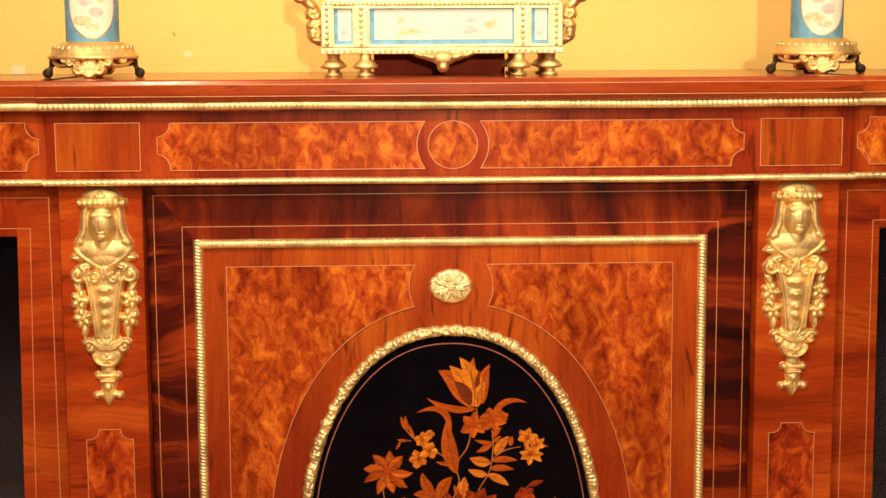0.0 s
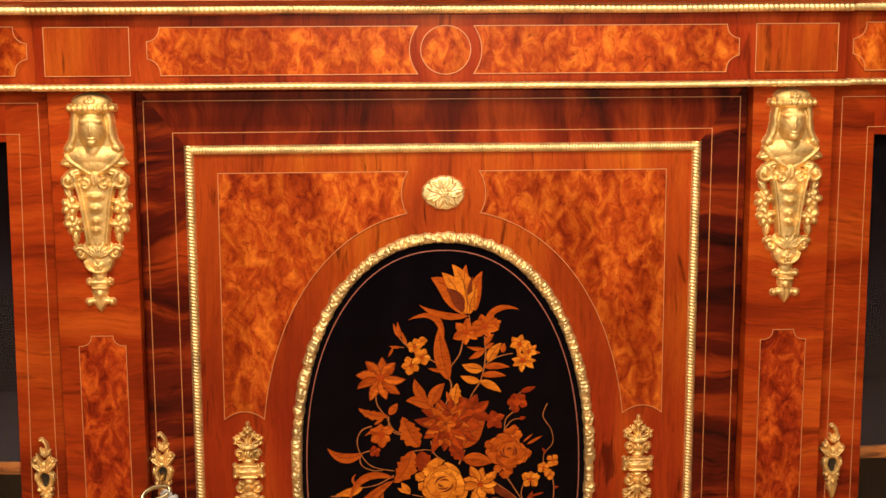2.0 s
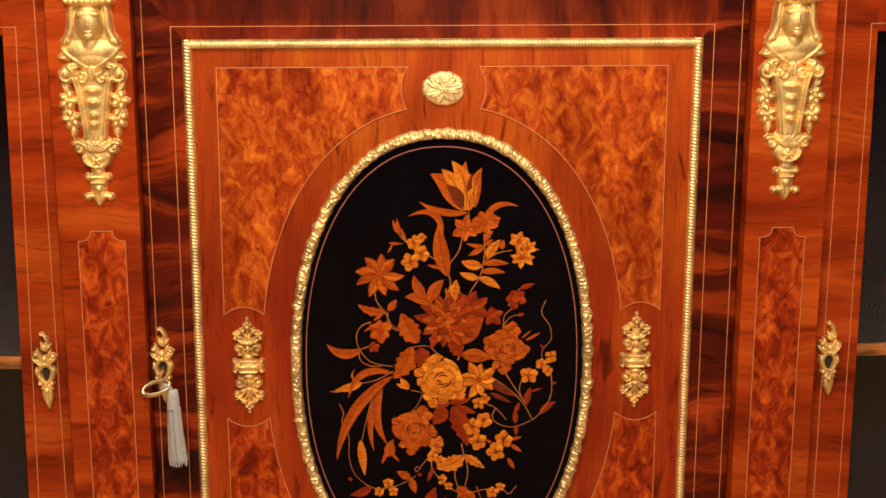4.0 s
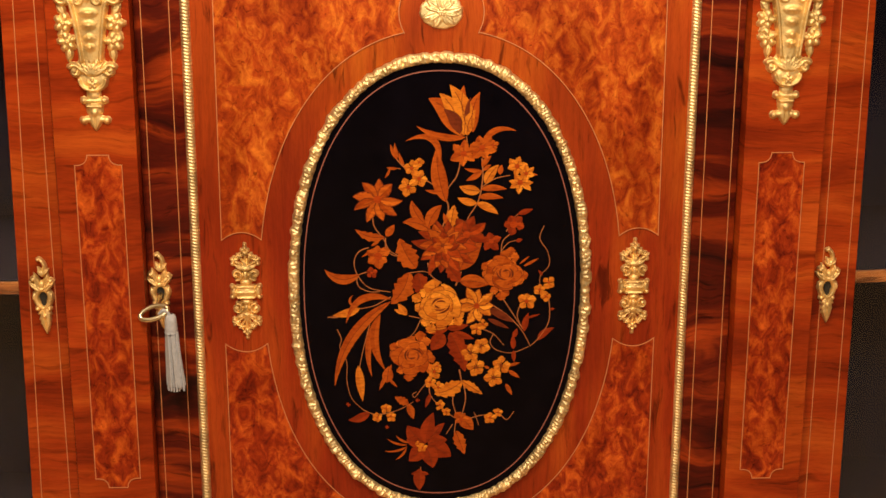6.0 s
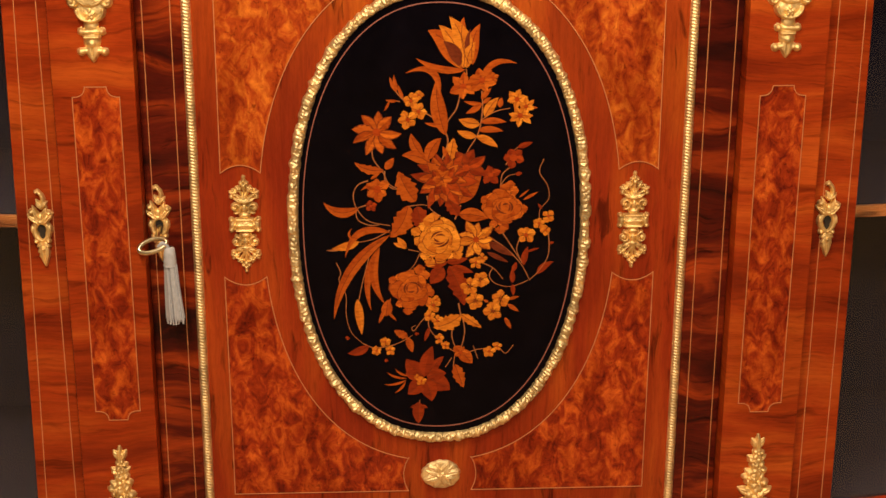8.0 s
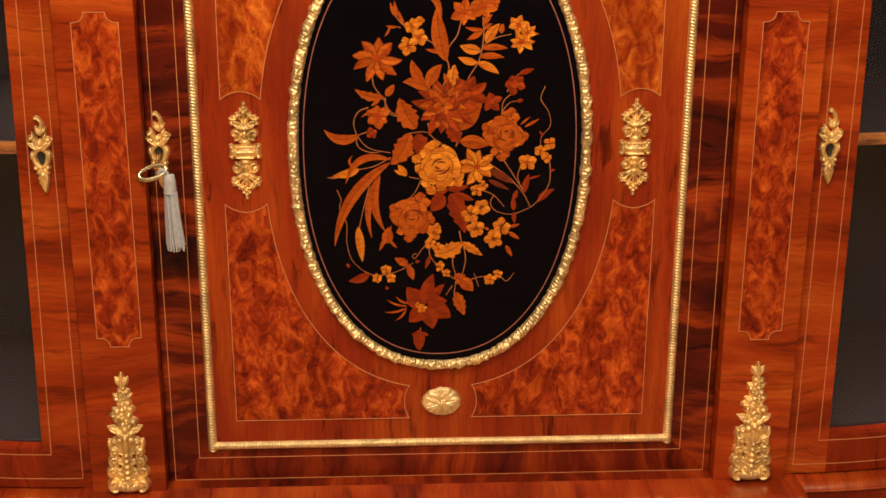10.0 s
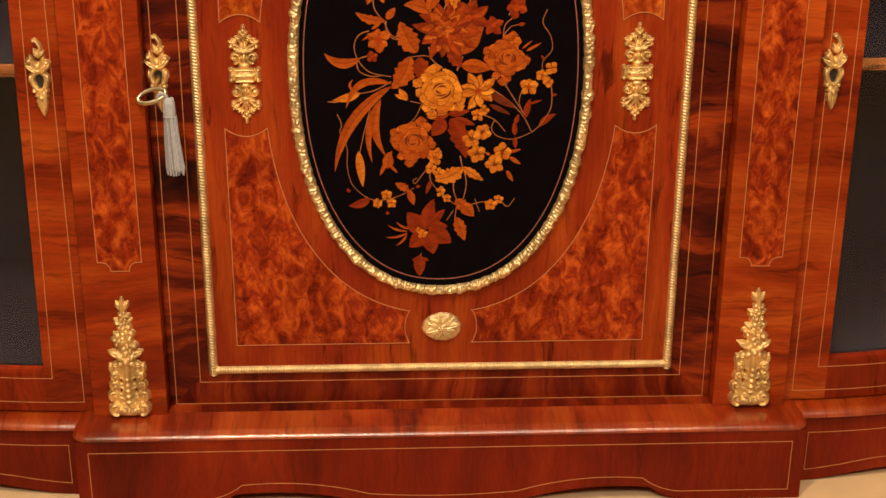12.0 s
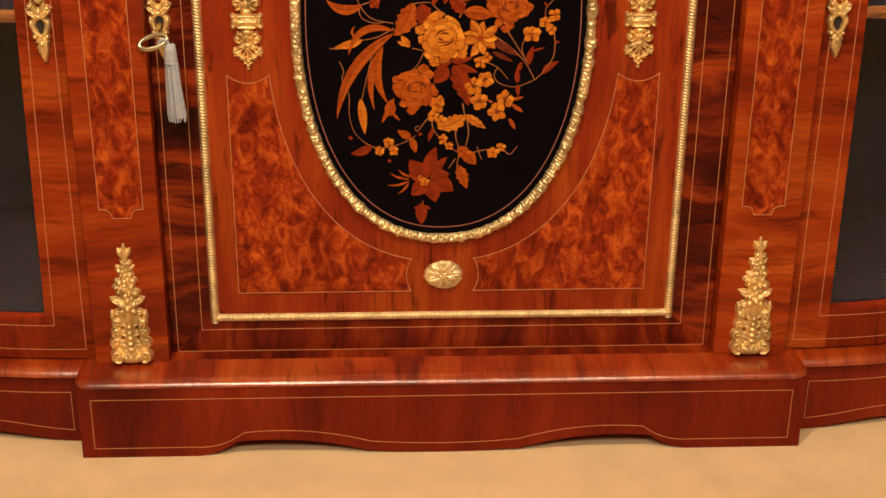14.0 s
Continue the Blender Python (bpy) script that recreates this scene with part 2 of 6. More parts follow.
def a_box(*size, bevel=0.0):
    return box(bmesh.new(), *size, bevel=bevel)


def plate(bm, pts, front, back):
    """A flat plate with the outline pts (x, z), from y = front to y = back."""
    a = [bm.verts.new((x, front, z)) for x, z in pts]
    b = [bm.verts.new((x, back, z)) for x, z in pts]
    bm.faces.new(a)
    bm.faces.new(b[::-1])
    for i in range(len(pts)):
        j = (i + 1) % len(pts)
        bm.faces.new((a[i], b[i], b[j], a[j]))
    return bm


def a_plate(pts, front, back):
    return plate(bmesh.new(), pts, front, back)


def flat(x, z, out):
    return (x, -out, z)


def strip(bm, pts, width, closed=False, out=0.0, high=0.0006, to=flat):
    """A thin line of wood along pts, standing high above the surface; width: one number, or one for each point."""
    n = len(pts)
    rows = []
    for i, (x, z) in enumerate(pts):
        p = pts[(i - 1) % n] if closed or i else pts[i]
        q = pts[(i + 1) % n] if closed or i < n - 1 else pts[i]
        d0 = Vector((x - p[0], z - p[1])) if p != pts[i] else Vector((q[0] - x, q[1] - z))
        d1 = Vector((q[0] - x, q[1] - z)) if q != pts[i] else d0
        d0, d1 = d0.normalized(), d1.normalized()
        m = (d0 + d1)
        m = m.normalized() if m.length > 1e-6 else d0
        w = width[i] if isinstance(width, list) else width
        k = w / 2 / max(0.35, m.dot(d1))
        nx, nz = -m.y * k, m.x * k
        rows.append([bm.verts.new(to(x + nx, z + nz, out)), bm.verts.new(to(x + nx * 0.96, z + nz * 0.96, out + high)),
                     bm.verts.new(to(x - nx * 0.96, z - nz * 0.96, out + high)), bm.verts.new(to(x - nx, z - nz, out))])
    for i in range(n if closed else n - 1):
        a, b = rows[i], rows[(i + 1) % n]
        for j in range(3):
            bm.faces.new((a[j], a[j + 1], b[j + 1], b[j]))
    return bm


def a_strip(pts, width, **more):
    return strip(bmesh.new(), pts, width, **more)


def rect(x0, x1, z0, z1):
    return [(x0, z0), (x1, z0), (x1, z1), (x0, z1)]


def arc(cx, cz, rx, rz, a0, a1, n=16):
    """Points of an ellipse from the angle a0 to a1, in degrees from +x towards +z."""
    return [(cx + rx * math.cos(radians(a0 + (a1 - a0) * i / n)), cz + rz * math.sin(radians(a0 + (a1 - a0) * i / n))) for i in range(n + 1)]


def oval(cx, cz, rx, rz, n, p=2.2):
    """The outline of a slightly squared oval."""
    out = []
    for i in range(n):
        c, s = math.cos(2 * math.pi * i / n), math.sin(2 * math.pi * i / n)
        out.append((cx + rx * math.copysign(abs(c) ** (2 / p), c), cz + rz * math.copysign(abs(s) ** (2 / p), s)))
    return out


def bow(p, q, bulge, n=10):
    """A shallow curve from p to q that bulges to its left."""
    (x0, z0), (x1, z1) = p, q
    nx, nz = -(z1 - z0), x1 - x0
    return [(x0 + (x1 - x0) * s + nx * bulge * 4 * s * (1 - s), z0 + (z1 - z0) * s + nz * bulge * 4 * s * (1 - s)) for s in (i / n for i in range(n + 1))]


def grid_mesh(bm, rows, closed=False):
    vs = [[bm.verts.new(p) for p in r] for r in rows]
    for i in range(len(vs) if closed else len(vs) - 1):
        a, b = vs[i], vs[(i + 1) % len(vs)]
        for j in range(len(a) - 1):
            bm.faces.new((a[j], a[j + 1], b[j + 1], b[j]))
    return bm


# ---- cast relief: mounts are heights over a small grid, blended from rounded forms ----
class Relief:
    def __init__(self, x0, x1, z0, z1, step=0.0007):
        self.x, self.z = np.meshgrid(np.arange(x0, x1 + step, step), np.arange(z0, z1 + step, step))
        self.h = np.zeros_like(self.x)
        self.step = step

    def raise_to(self, h):
        self.h = np.maximum(self.h, h)

    def blob(self, x, z, rx, rz, high, turn=0.0, base=0.0):
        c, s = math.cos(radians(turn)), math.sin(radians(turn))
        u, v = (self.x - x) * c + (self.z - z) * s, -(self.x - x) * s + (self.z - z) * c
        q = 1 - (u / rx) ** 2 - (v / rz) ** 2
        self.raise_to(np.where(q > 0, base + high * np.sqrt(np.maximum(q, 0)), 0))

    def pair(self, x, z, rx, rz, high, turn=0.0, base=0.0):
        self.blob(x, z, rx, rz, high, turn, base)
        self.blob(-x, z, rx, rz, high, -turn, base)

    def tube(self, pts, r, high, base=0.0, taper=1.0):
        n = len(pts)
        for i, (x, z) in enumerate(pts):
            k = 1 + (taper - 1) * i / max(1, n - 1)
            self.blob(x, z, r * k, r * k, high * (0.4 + 0.6 * k), 0, base)

    def scroll(self, x, z, r, turns, start, r_tube, high, flip=1, base=0.0):
        n = int(26 * turns) + 8
        pts = []
        for i in range(n):
            s = i / (n - 1)
            a, rr = radians(start + flip * 360 * turns * s), r * (1 - 0.75 * s)
            pts.append((x + rr * math.cos(a), z + rr * math.sin(a)))
        self.tube(pts, r_tube, high, base, 0.75)
        self.blob(x, z, r * 0.34, r * 0.34, high * 1.25, 0, base)

    def scroll_pair(self, x, z, r, turns, start, r_tube, high, flip=1, base=0.0):
        self.scroll(x, z, r, turns, start, r_tube, high, flip, base)
        self.scroll(-x, z, r, turns, 180 - start, r_tube, high, -flip, base)

    def flower(self, x, z, r, high, petals=5, turn=90.0, base=0.0):
        for i in range(petals):
            a = radians(turn + 360 * i / petals)
            self.blob(x + 0.58 * r * math.cos(a), z + 0.58 * r * math.sin(a), 0.46 * r, 0.34 * r, high * 0.8, math.degrees(a), base)
        self.blob(x, z, 0.27 * r, 0.27 * r, high * 1.15, 0, base)

    def leaf(self, x, z, length, width, high, turn, base=0.0):
        """A pointed leaf from (x, z) in the direction turn, with a sunk midrib."""
        c, s = math.cos(radians(turn)), math.sin(radians(turn))
        u, v = ((self.x - x) * c + (self.z - z) * s) / length, (-(self.x - x) * s + (self.z - z) * c) / (width / 2)
        edge = np.sin(np.pi * np.clip(u, 0, 1) ** 0.75)
        q = 1 - np.abs(v) / np.maximum(edge, 1e-4)
        inside = (u > 0) & (u < 1) & (q > 0)
        self.raise_to(np.where(inside, base + high * (0.35 + 0.65 * np.sqrt(np.maximum(q, 0))) * (1 - 0.45 * np.exp(-(v / 0.16) ** 2)), 0))

    def sink(self, x, z, rx, rz, floor=0.0, turn=0.0):
        c, s = math.cos(radians(turn)), math.sin(radians(turn))
        u, v = (self.x - x) * c + (self.z - z) * s, -(self.x - x) * s + (self.z - z) * c
        self.h = np.where((u / rx) ** 2 + (v / rz) ** 2 < 1, np.minimum(self.h, floor), self.h)

    def mesh(self, name, mat, soften=1, both=False):
        h = self.h.copy()
        for _ in range(soften):
            p = np.pad(h, 1, mode="edge")
            h = (4 * h + 2 * (p[1:-1, :-2] + p[1:-1, 2:] + p[:-2, 1:-1] + p[2:, 1:-1]) + p[:-2, :-2] + p[:-2, 2:] + p[2:, :-2] + p[2:, 2:]) / 16
        chased = 0.00022 * np.sin(1500 * self.x + 2.2 * np.sin(520 * self.z)) * np.sin(1250 * self.z + 2.0 * np.sin(610 * self.x))
        h = np.where(h > 0.0015, h + chased, h)
        keep = h > 0.0005
        cell = keep[:-1, :-1] | keep[1:, :-1] | keep[:-1, 1:] | keep[1:, 1:]
        used = np.zeros_like(keep)
        for a in (slice(None, -1), slice(1, None)):
            for b in (slice(None, -1), slice(1, None)):
                used[a, b] |= cell
        index = -np.ones(h.shape, int)
        index[used] = np.arange(used.sum())
        high = np.where(keep, h, 0.0)
        verts = np.stack([self.x[used], -high[used], self.z[used]], 1)
        i, j = np.nonzero(cell)
        quads = np.stack([index[i, j], index[i, j + 1], index[i + 1, j + 1], index[i + 1, j]], 1)
        if both:
            n = len(verts)
            verts = np.concatenate([verts, verts * (1, -1, 1)])
            quads = np.concatenate([quads, quads[:, ::-1] + n])
        me = bpy.data.meshes.new(name)
        me.from_pydata(verts.tolist(), [], quads.tolist())
        me.polygons.foreach_set("use_smooth", [True] * len(me.polygons))
        me.materials.append(mat)
        return me


def mount(name, me, parent, x, y, z, label="", scale=(1, 1, 1)):
    ob = new(name, me)
    ob.parent = parent
    ob.matrix_local = Matrix.LocRotScale((x, y, z), None, scale)
    if label:
        tagged(ob, label)
    return ob


# ---- the room ----
def room():
    tagged(link_mesh("floor", a_box(-3, 3, -7.5, 0.44, -0.06, 0), CARPET), "beige short-pile carpet under the cabinet", "floor", kind="structure")
    tagged(link_mesh("wall_back", a_box(-3, 3, 0.44, 0.56, -0.06, 2.7), PAINT), "warm yellow painted wall behind the cabinet", "wall", kind="structure")
    tagged(link_mesh("wall_front", a_box(-3, 3, -7.62, -7.5, -0.06, 2.7), UNSEEN_WALL_PAINT), "plain unseen wall, taupe to dim reflections", "wall", kind="structure")
    tagged(link_mesh("wall_west", a_box(-3.12, -3, -7.62, 0.56, -0.06, 2.7), UNSEEN_WALL_PAINT), "plain unseen wall, taupe to dim reflections", "wall", kind="structure")
    tagged(link_mesh("wall_east", a_box(3, 3.12, -7.62, 0.56, -0.06, 2.7), UNSEEN_WALL_PAINT), "plain unseen wall, taupe to dim reflections", "wall", kind="structure")
    tagged(link_mesh("ceiling", a_box(-3.12, 3.12, -7.62, 0.56, 2.7, 2.8), CEILING), "plain off-white ceiling", "ceiling", kind="structure")


room()

# ---- the cabinet ----
cabinet = tagged(new("credenza"), "polished burr walnut credenza with gilt mounts and bowed glazed ends", "cabinet")
CX, CZ = -0.0025, 0.5625            # middle of the oval
BACK = 0.36


# plan of the bowed ends: a quarter ellipse from the pilaster to the wall
END_X, END_Y, END_A, END_B = 0.452, -0.012, 0.385, 0.37
_phi = np.linspace(0, math.pi / 2, 2000)
END_P = 2.7                    # squarer than an ellipse: flat by the pilaster, tight towards the wall
_cx, _cy = END_A * np.sin(_phi) ** (2 / END_P), -END_B * np.cos(_phi) ** (2 / END_P)
_len = np.concatenate([[0], np.cumsum(np.hypot(np.diff(_cx), np.diff(_cy)))])


def end_map(side):
    """A map from (way along the bow, height, distance out) to a place."""
    def to(s, z, out):
        x, y = float(np.interp(s, _len, _cx)), float(np.interp(s, _len, _cy))
        n = Vector(((x / END_A) ** (END_P - 1) / END_A, -((-y / END_B) ** (END_P - 1)) / END_B)).normalized()
        over = min(0.0, s)
        return (side * (END_X + x + n.x * out + over), END_Y + END_B + y + n.y * out, z)
    return to


END_LEN = float(_len[-1])


def bowed(side, profile, s0, s1, n=28):
    """A moulding along the bow; profile: (out, z) round its section."""
    to = end_map(side)
    bm = bmesh.new()
    loop = profile + [profile[0]]
    grid_mesh(bm, [[to(s0 + (s1 - s0) * i / n, z, o) for o, z in loop] for i in range(n + 1)])
    bmesh.ops.holes_fill(bm, edges=bm.edges)
    return bm


def nose(front, back, z0, z1):
    """Section of a ledge with a rounded front edge, as (out, z)."""
    h, r = z1 - z0, 0.015
    turn = [radians(90 - 10 * i) for i in range(10)]
    return [(back, z0), (front - 0.005, z0), (front - 0.003, z0 + 0.08 * h)] + [(front - r + r * math.sin(a), z0 + 0.16 * h + 0.84 * h * math.cos(a)) for a in turn] + [(back, z1)]


def rounded_ledge(x0, x1, front, back, z0, z1, depth=0.015, corner=0.020):
    """A ledge whose front and ends are worn to a half-round, with rounded corners."""
    rings = [(0.006, z0), (0.001, z0 + 0.0006)] + [(depth * (1 - math.sin(radians(a))), z0 + 0.002 + (z1 - z0 - 0.002) * math.cos(radians(a))) for a in range(90, -1, -9)]
    rows = []
    for inset, z in rings:
        q = max(0.004, corner - 0.4 * inset)
        a, b, f = x0 + inset, x1 - inset, -front + inset
        left = [(a + q - q * math.cos(radians(t)), f + q - q * math.sin(radians(t)), z) for t in range(0, 91, 15)]
        rows.append([(a, -back, z)] + left + [(a + b - x, y, z) for x, y, _ in reversed(left)] + [(b, -back, z)])
    bm = bmesh.new()
    rings = [[bm.verts.new(p) for p in row] for row in rows]
    for a, b in zip(rings, rings[1:]):
        for j in range(len(a) - 1):
            bm.faces.new((a[j], a[j + 1], b[j + 1], b[j])).smooth = True
    bm.faces.new(rings[-1])
    bm.faces.new(rings[0][::-1])
    return bm


def extruded(profile, x0, x1):
    bm = bmesh.new()
    a, b = [bm.verts.new((x0, -o, z)) for o, z in profile], [bm.verts.new((x1, -o, z)) for o, z in profile]
    bm.faces.new(a)
    bm.faces.new(b[::-1])
    for i in range(len(profile)):
        j = (i + 1) % len(profile)
        bm.faces.new((a[i], b[i], b[j], a[j]))
    return bm


def beading(length, width, high, pitch, slant=0.0, depth=0.5, to=None, step=None, bend=0.0):
    """Milled gilt moulding: a rounded strip whose face is cut into leaves or ribs. Runs along +x from 0."""
    step = step or pitch / 6
    n, m = max(2, int(length / step)), 7
    rows = []
    for i in range(n + 1):
        s = length * i / n
        row = []
        for j in range(m + 1):
            v = -1 + 2 * j / m
            cut = 1 - depth * abs(math.sin(math.pi * (s + slant * v * width) / pitch)) ** 0.7
            h = high * math.sqrt(max(0.0, 1 - v * v)) * (0.35 + 0.65 * cut) + (0.0004 if 0 < j < m else 0)
            w = width / 2 * (1 - 0.10 * abs(math.sin(math.pi * s / pitch)))
            row.append((s, v * w + bend * math.sin(s * 7.0) + 0.4 * bend * math.sin(s * 23.0 + 1), h))
        rows.append(row)
    bm = bmesh.new()
    grid_mesh(bm, [[to(*p) if to else (p[0], -p[2], p[1]) for p in r] for r in rows])
    return bm


# plinth
def plinth():
    block = group_part("plinth", cabinet, "shaped walnut plinth with a rounded ledge")
    curve = [(-0.470, 0.0), (-0.335, 0.0)] + bow((-0.335, 0.0), (-0.270, 0.021), -0.10, 8)[1:] + bow((-0.270, 0.021), (-0.10, 0.005), 0.05, 10)[1:]
    curve += bow((-0.10, 0.005), (0.10, 0.005), -0.022, 10)[1:]
    curve += [(-x, z) for x, z in reversed(curve) if x < -0.099][1:]
    part("apron", a_plate(curve + [(0.470, 0.1031), (-0.470, 0.1031)], -0.075, -0.030), APRON_Z, block)
    line = [(x * 0.965, z + 0.014) for x, z in curve]
    part("stringing", a_strip(line + [(0.4535, 0.0865), (-0.4535, 0.0865)], 0.0009, closed=True, out=0.0752), BOXWOOD, block)
    part("ledge", rounded_ledge(-0.474, 0.474, 0.0775, -0.02, 0.1030, 0.1128), LEDGE, block, "cross-grained ledge, worn bright along its nose")
    part("return", a_box(-0.470, -0.448, -0.030, 0.05, 0.0, 0.1005), APRON_Z, block)
    part("return", a_box(0.448, 0.470, -0.030, 0.05, 0.0, 0.1005), APRON_Z, block)
    part("core", a_box(-0.44, 0.44, -0.02, BACK, 0.03, 0.1), DARK_X, block)
    for side in (-1, 1):
        to = end_map(side)
        bm = bmesh.new()
        n, rows = 30, []
        for i in range(n + 1):
            s = -0.02 + (END_LEN + 0.02) * i / n
            u = min(1.0, max(0.0, (s - 0.02) / 0.12))
            z = 0.013 * (u * u * (3 - 2 * u)) - 0.006 * min(1.0, max(0.0, (s - 0.16) / 0.2))
            rows.append([to(s, z, 0.0), to(s, z, 0.022), to(s, 0.1006, 0.022), to(s, 0.1006, 0.0), to(s, z, 0.0)])
        grid_mesh(bm, rows)
        part("bowed_apron", bm, APRON_Z, block)
        part("bowed_ledge", bowed(side, nose(0.030, -0.04, 0.0995, 0.1108), -0.02, END_LEN), LEDGE, block)
        pts = [(0.034 + (END_LEN - 0.052) * i / 24, 0.075) for i in range(25)]
        low = [(s, 0.016 + 0.014 * min(1.0, max(0.0, (s - 0.01) / 0.11)) ** 1.4) for s, z in reversed(pts)]
        part("stringing", a_strip(pts + low, 0.0009, closed=True, out=0.0222, to=to), BOXWOOD, block)


plinth()


def notched(x0, x1, z0, z1, notch, which="both"):
    """A panel outline whose ends step in with a hollow at each corner."""
    w, h = notch
    left = [(x0 + w, z0)] + bow((x0 + w, z0), (x0, z0 + h), -0.22, 8)[1:] + bow((x0, z1 - h), (x0 + w, z1), -0.22, 8)
    right = [(x1 - w, z1)] + bow((x1 - w, z1), (x1, z1 - h), -0.22, 8)[1:] + bow((x1, z0 + h), (x1 - w, z0), -0.22, 8)
    if which == "left":
        return left + [(x1, z1), (x1, z0)]
    if which == "right":
        return right + [(x0, z0), (x0, z1)]
    return left + right


def inlaid(name, outline, parent, wood, out, to=flat, label="", line=0.0009):
    """A veneer panel let into a surface, edged with boxwood stringing."""
    bm = bmesh.new()
    if to is flat:
        plate(bm, outline, -out - 0.0008, -out + 0.001)
    else:
        bm.faces.new([bm.verts.new(to(x, z, out + 0.0008)) for x, z in outline])
    ob = part(name, bm, wood, parent, label)
    part("stringing", a_strip(outline, line, closed=True, out=out + 0.0006, high=0.0008, to=to), BOXWOOD, parent)
    return ob


# frieze and top
def frieze():
    band = group_part("frieze", cabinet, "walnut frieze with burr panels and boxwood stringing")
    part("board", a_box(-0.462, 0.462, -0.030, BACK, 1.030, 1.120, bevel=0.0012), WALNUT_Z, band)
    out = 0.030
    left = [(-0.322, 1.043)] + bow((-0.322, 1.043), (-0.3365, 1.062), -0.2, 8)[1:] + bow((-0.3365, 1.081), (-0.322, 1.097), -0.2, 8) + bow((-0.032, 1.097), (-0.032, 1.043), -0.17, 12)
    inlaid("burr_panel", left, band, BURL, out)
    inlaid("burr_panel", [(-x, z) for x, z in reversed(left)], band, BURL, out)
    inlaid("burr_roundel", arc(0, 1.070, 0.0285, 0.0275, 0, 354, 44), band, BURL, out)
    for side in (-1, 1):
        xs = sorted((side * 0.356, side * 0.451))
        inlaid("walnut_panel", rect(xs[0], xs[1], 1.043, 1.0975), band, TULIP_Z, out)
        to = end_map(side)
        part("bowed_board", bowed(side, [(-0.02, 1.030), (0.008, 1.030), (0.008, 1.120), (-0.02, 1.120)], -0.01, END_LEN), WALNUT_Z, band)
        panel = notched(0.020, 0.42, 1.043, 1.098, (0.0145, 0.019))
        bm = bmesh.new()
        n = 24
        grid_mesh(bm, [[to(0.0345 + 0.371 * i / n, 1.043, 0.009), to(0.0345 + 0.371 * i / n, 1.098, 0.009)] for i in range(n + 1)])
        for tip, root in ((0.020, 0.0345), (0.42, 0.4055)):
            bm.faces.new([bm.verts.new(to(s, z, 0.009)) for s, z in [(root, 1.043), (tip, 1.062), (tip, 1.079), (root, 1.098)]])
        part("burr_panel", bm, BURL, band)
        part("stringing", a_strip([p for a, b in zip(panel, panel[1:] + panel[:1]) for p in [(a[0] + (b[0] - a[0]) * t / 12, a[1] + (b[1] - a[1]) * t / 12) for t in range(12 if abs(b[0] - a[0]) > 0.1 else 1)]],
                                  0.0009, closed=True, out=0.009, to=to), BOXWOOD, band)
    part("cornice_fillet", a_box(-0.466, 0.466, -0.0402, -0.028, 1.1105, 1.1215), DARK_Z, band)
    part("frieze_fillet", a_box(-0.464, 0.464, -0.0347, -0.020, 1.0262, 1.0338), DARK_Z, band)
    for side in (-1, 1):
        part("bowed_fillet", bowed(side, [(0.0, 1.1105), (0.0182, 1.1105), (0.0182, 1.1215), (0.0, 1.1215)], 0.004, END_LEN), DARK_Z, band)
        part("bowed_fillet", bowed(side, [(-0.01, 1.0262), (0.0112, 1.0262), (0.0112, 1.0338), (-0.01, 1.0338)], 0.003, END_LEN), DARK_Z, band)
    for z, w, high, pitch, out, name in ((1.1165, 0.0105, 0.0065, 0.0058, 0.0400, "upper_moulding"), (1.0300, 0.0085, 0.0065, 0.0076, 0.0345, "lower_moulding")):
        ob = part(name, beading(0.930, w, high, pitch, 0.15 if z > 1.1 else 0.5, 0.42 if z > 1.1 else 0.30, bend=0.0006), GILT_PALE, band, "gilt brass leaf moulding", True)
        ob.location = (-0.465, -out, z)
        for side in (-1, 1):
            to = end_map(side)
            part(name, beading(END_LEN, w, high, pitch, 0.55, 0.55, to=lambda s, v, h: to(s, z + v, (0.011 if z < 1.1 else 0.018) + h)), GILT_PALE, band, "gilt brass leaf moulding", True)


def slab():
    top = group_part("top", cabinet, "polished walnut breakfront top with stringing lines")
    edge = [(-0.05, 1.1205), (0.044, 1.1205), (0.048, 1.124), (0.050, 1.130), (0.050, 1.141), (0.0485, 1.1445), (0.046, 1.146), (-BACK - 0.01, 1.146), (-BACK - 0.01, 1.1205)]
    part("centre_board", extruded(edge, -0.468, 0.468), TOP_X, top)
    for z in (1.1405, 1.1275):
        part("stringing", a_strip([(-0.467, z), (0.467, z)], 0.0009, out=0.0497), BOXWOOD, top)
    for side in (-1, 1):
        to = end_map(side)
        prof = [(-0.30, 1.1205), (0.020, 1.1205), (0.024, 1.124), (0.026, 1.130), (0.026, 1.141), (0.0245, 1.1445), (0.022, 1.146), (-0.30, 1.146)]
        part("bowed_board", bowed(side, prof, 0.0, END_LEN), TOP_X, top)
        for z in (1.1405, 1.1275):
            part("stringing", a_strip([(0.016 + (END_LEN - 0.02) * i / 30, z) for i in range(31)], 0.0009, out=0.0258, to=to), BOXWOOD, top)


frieze()
slab()


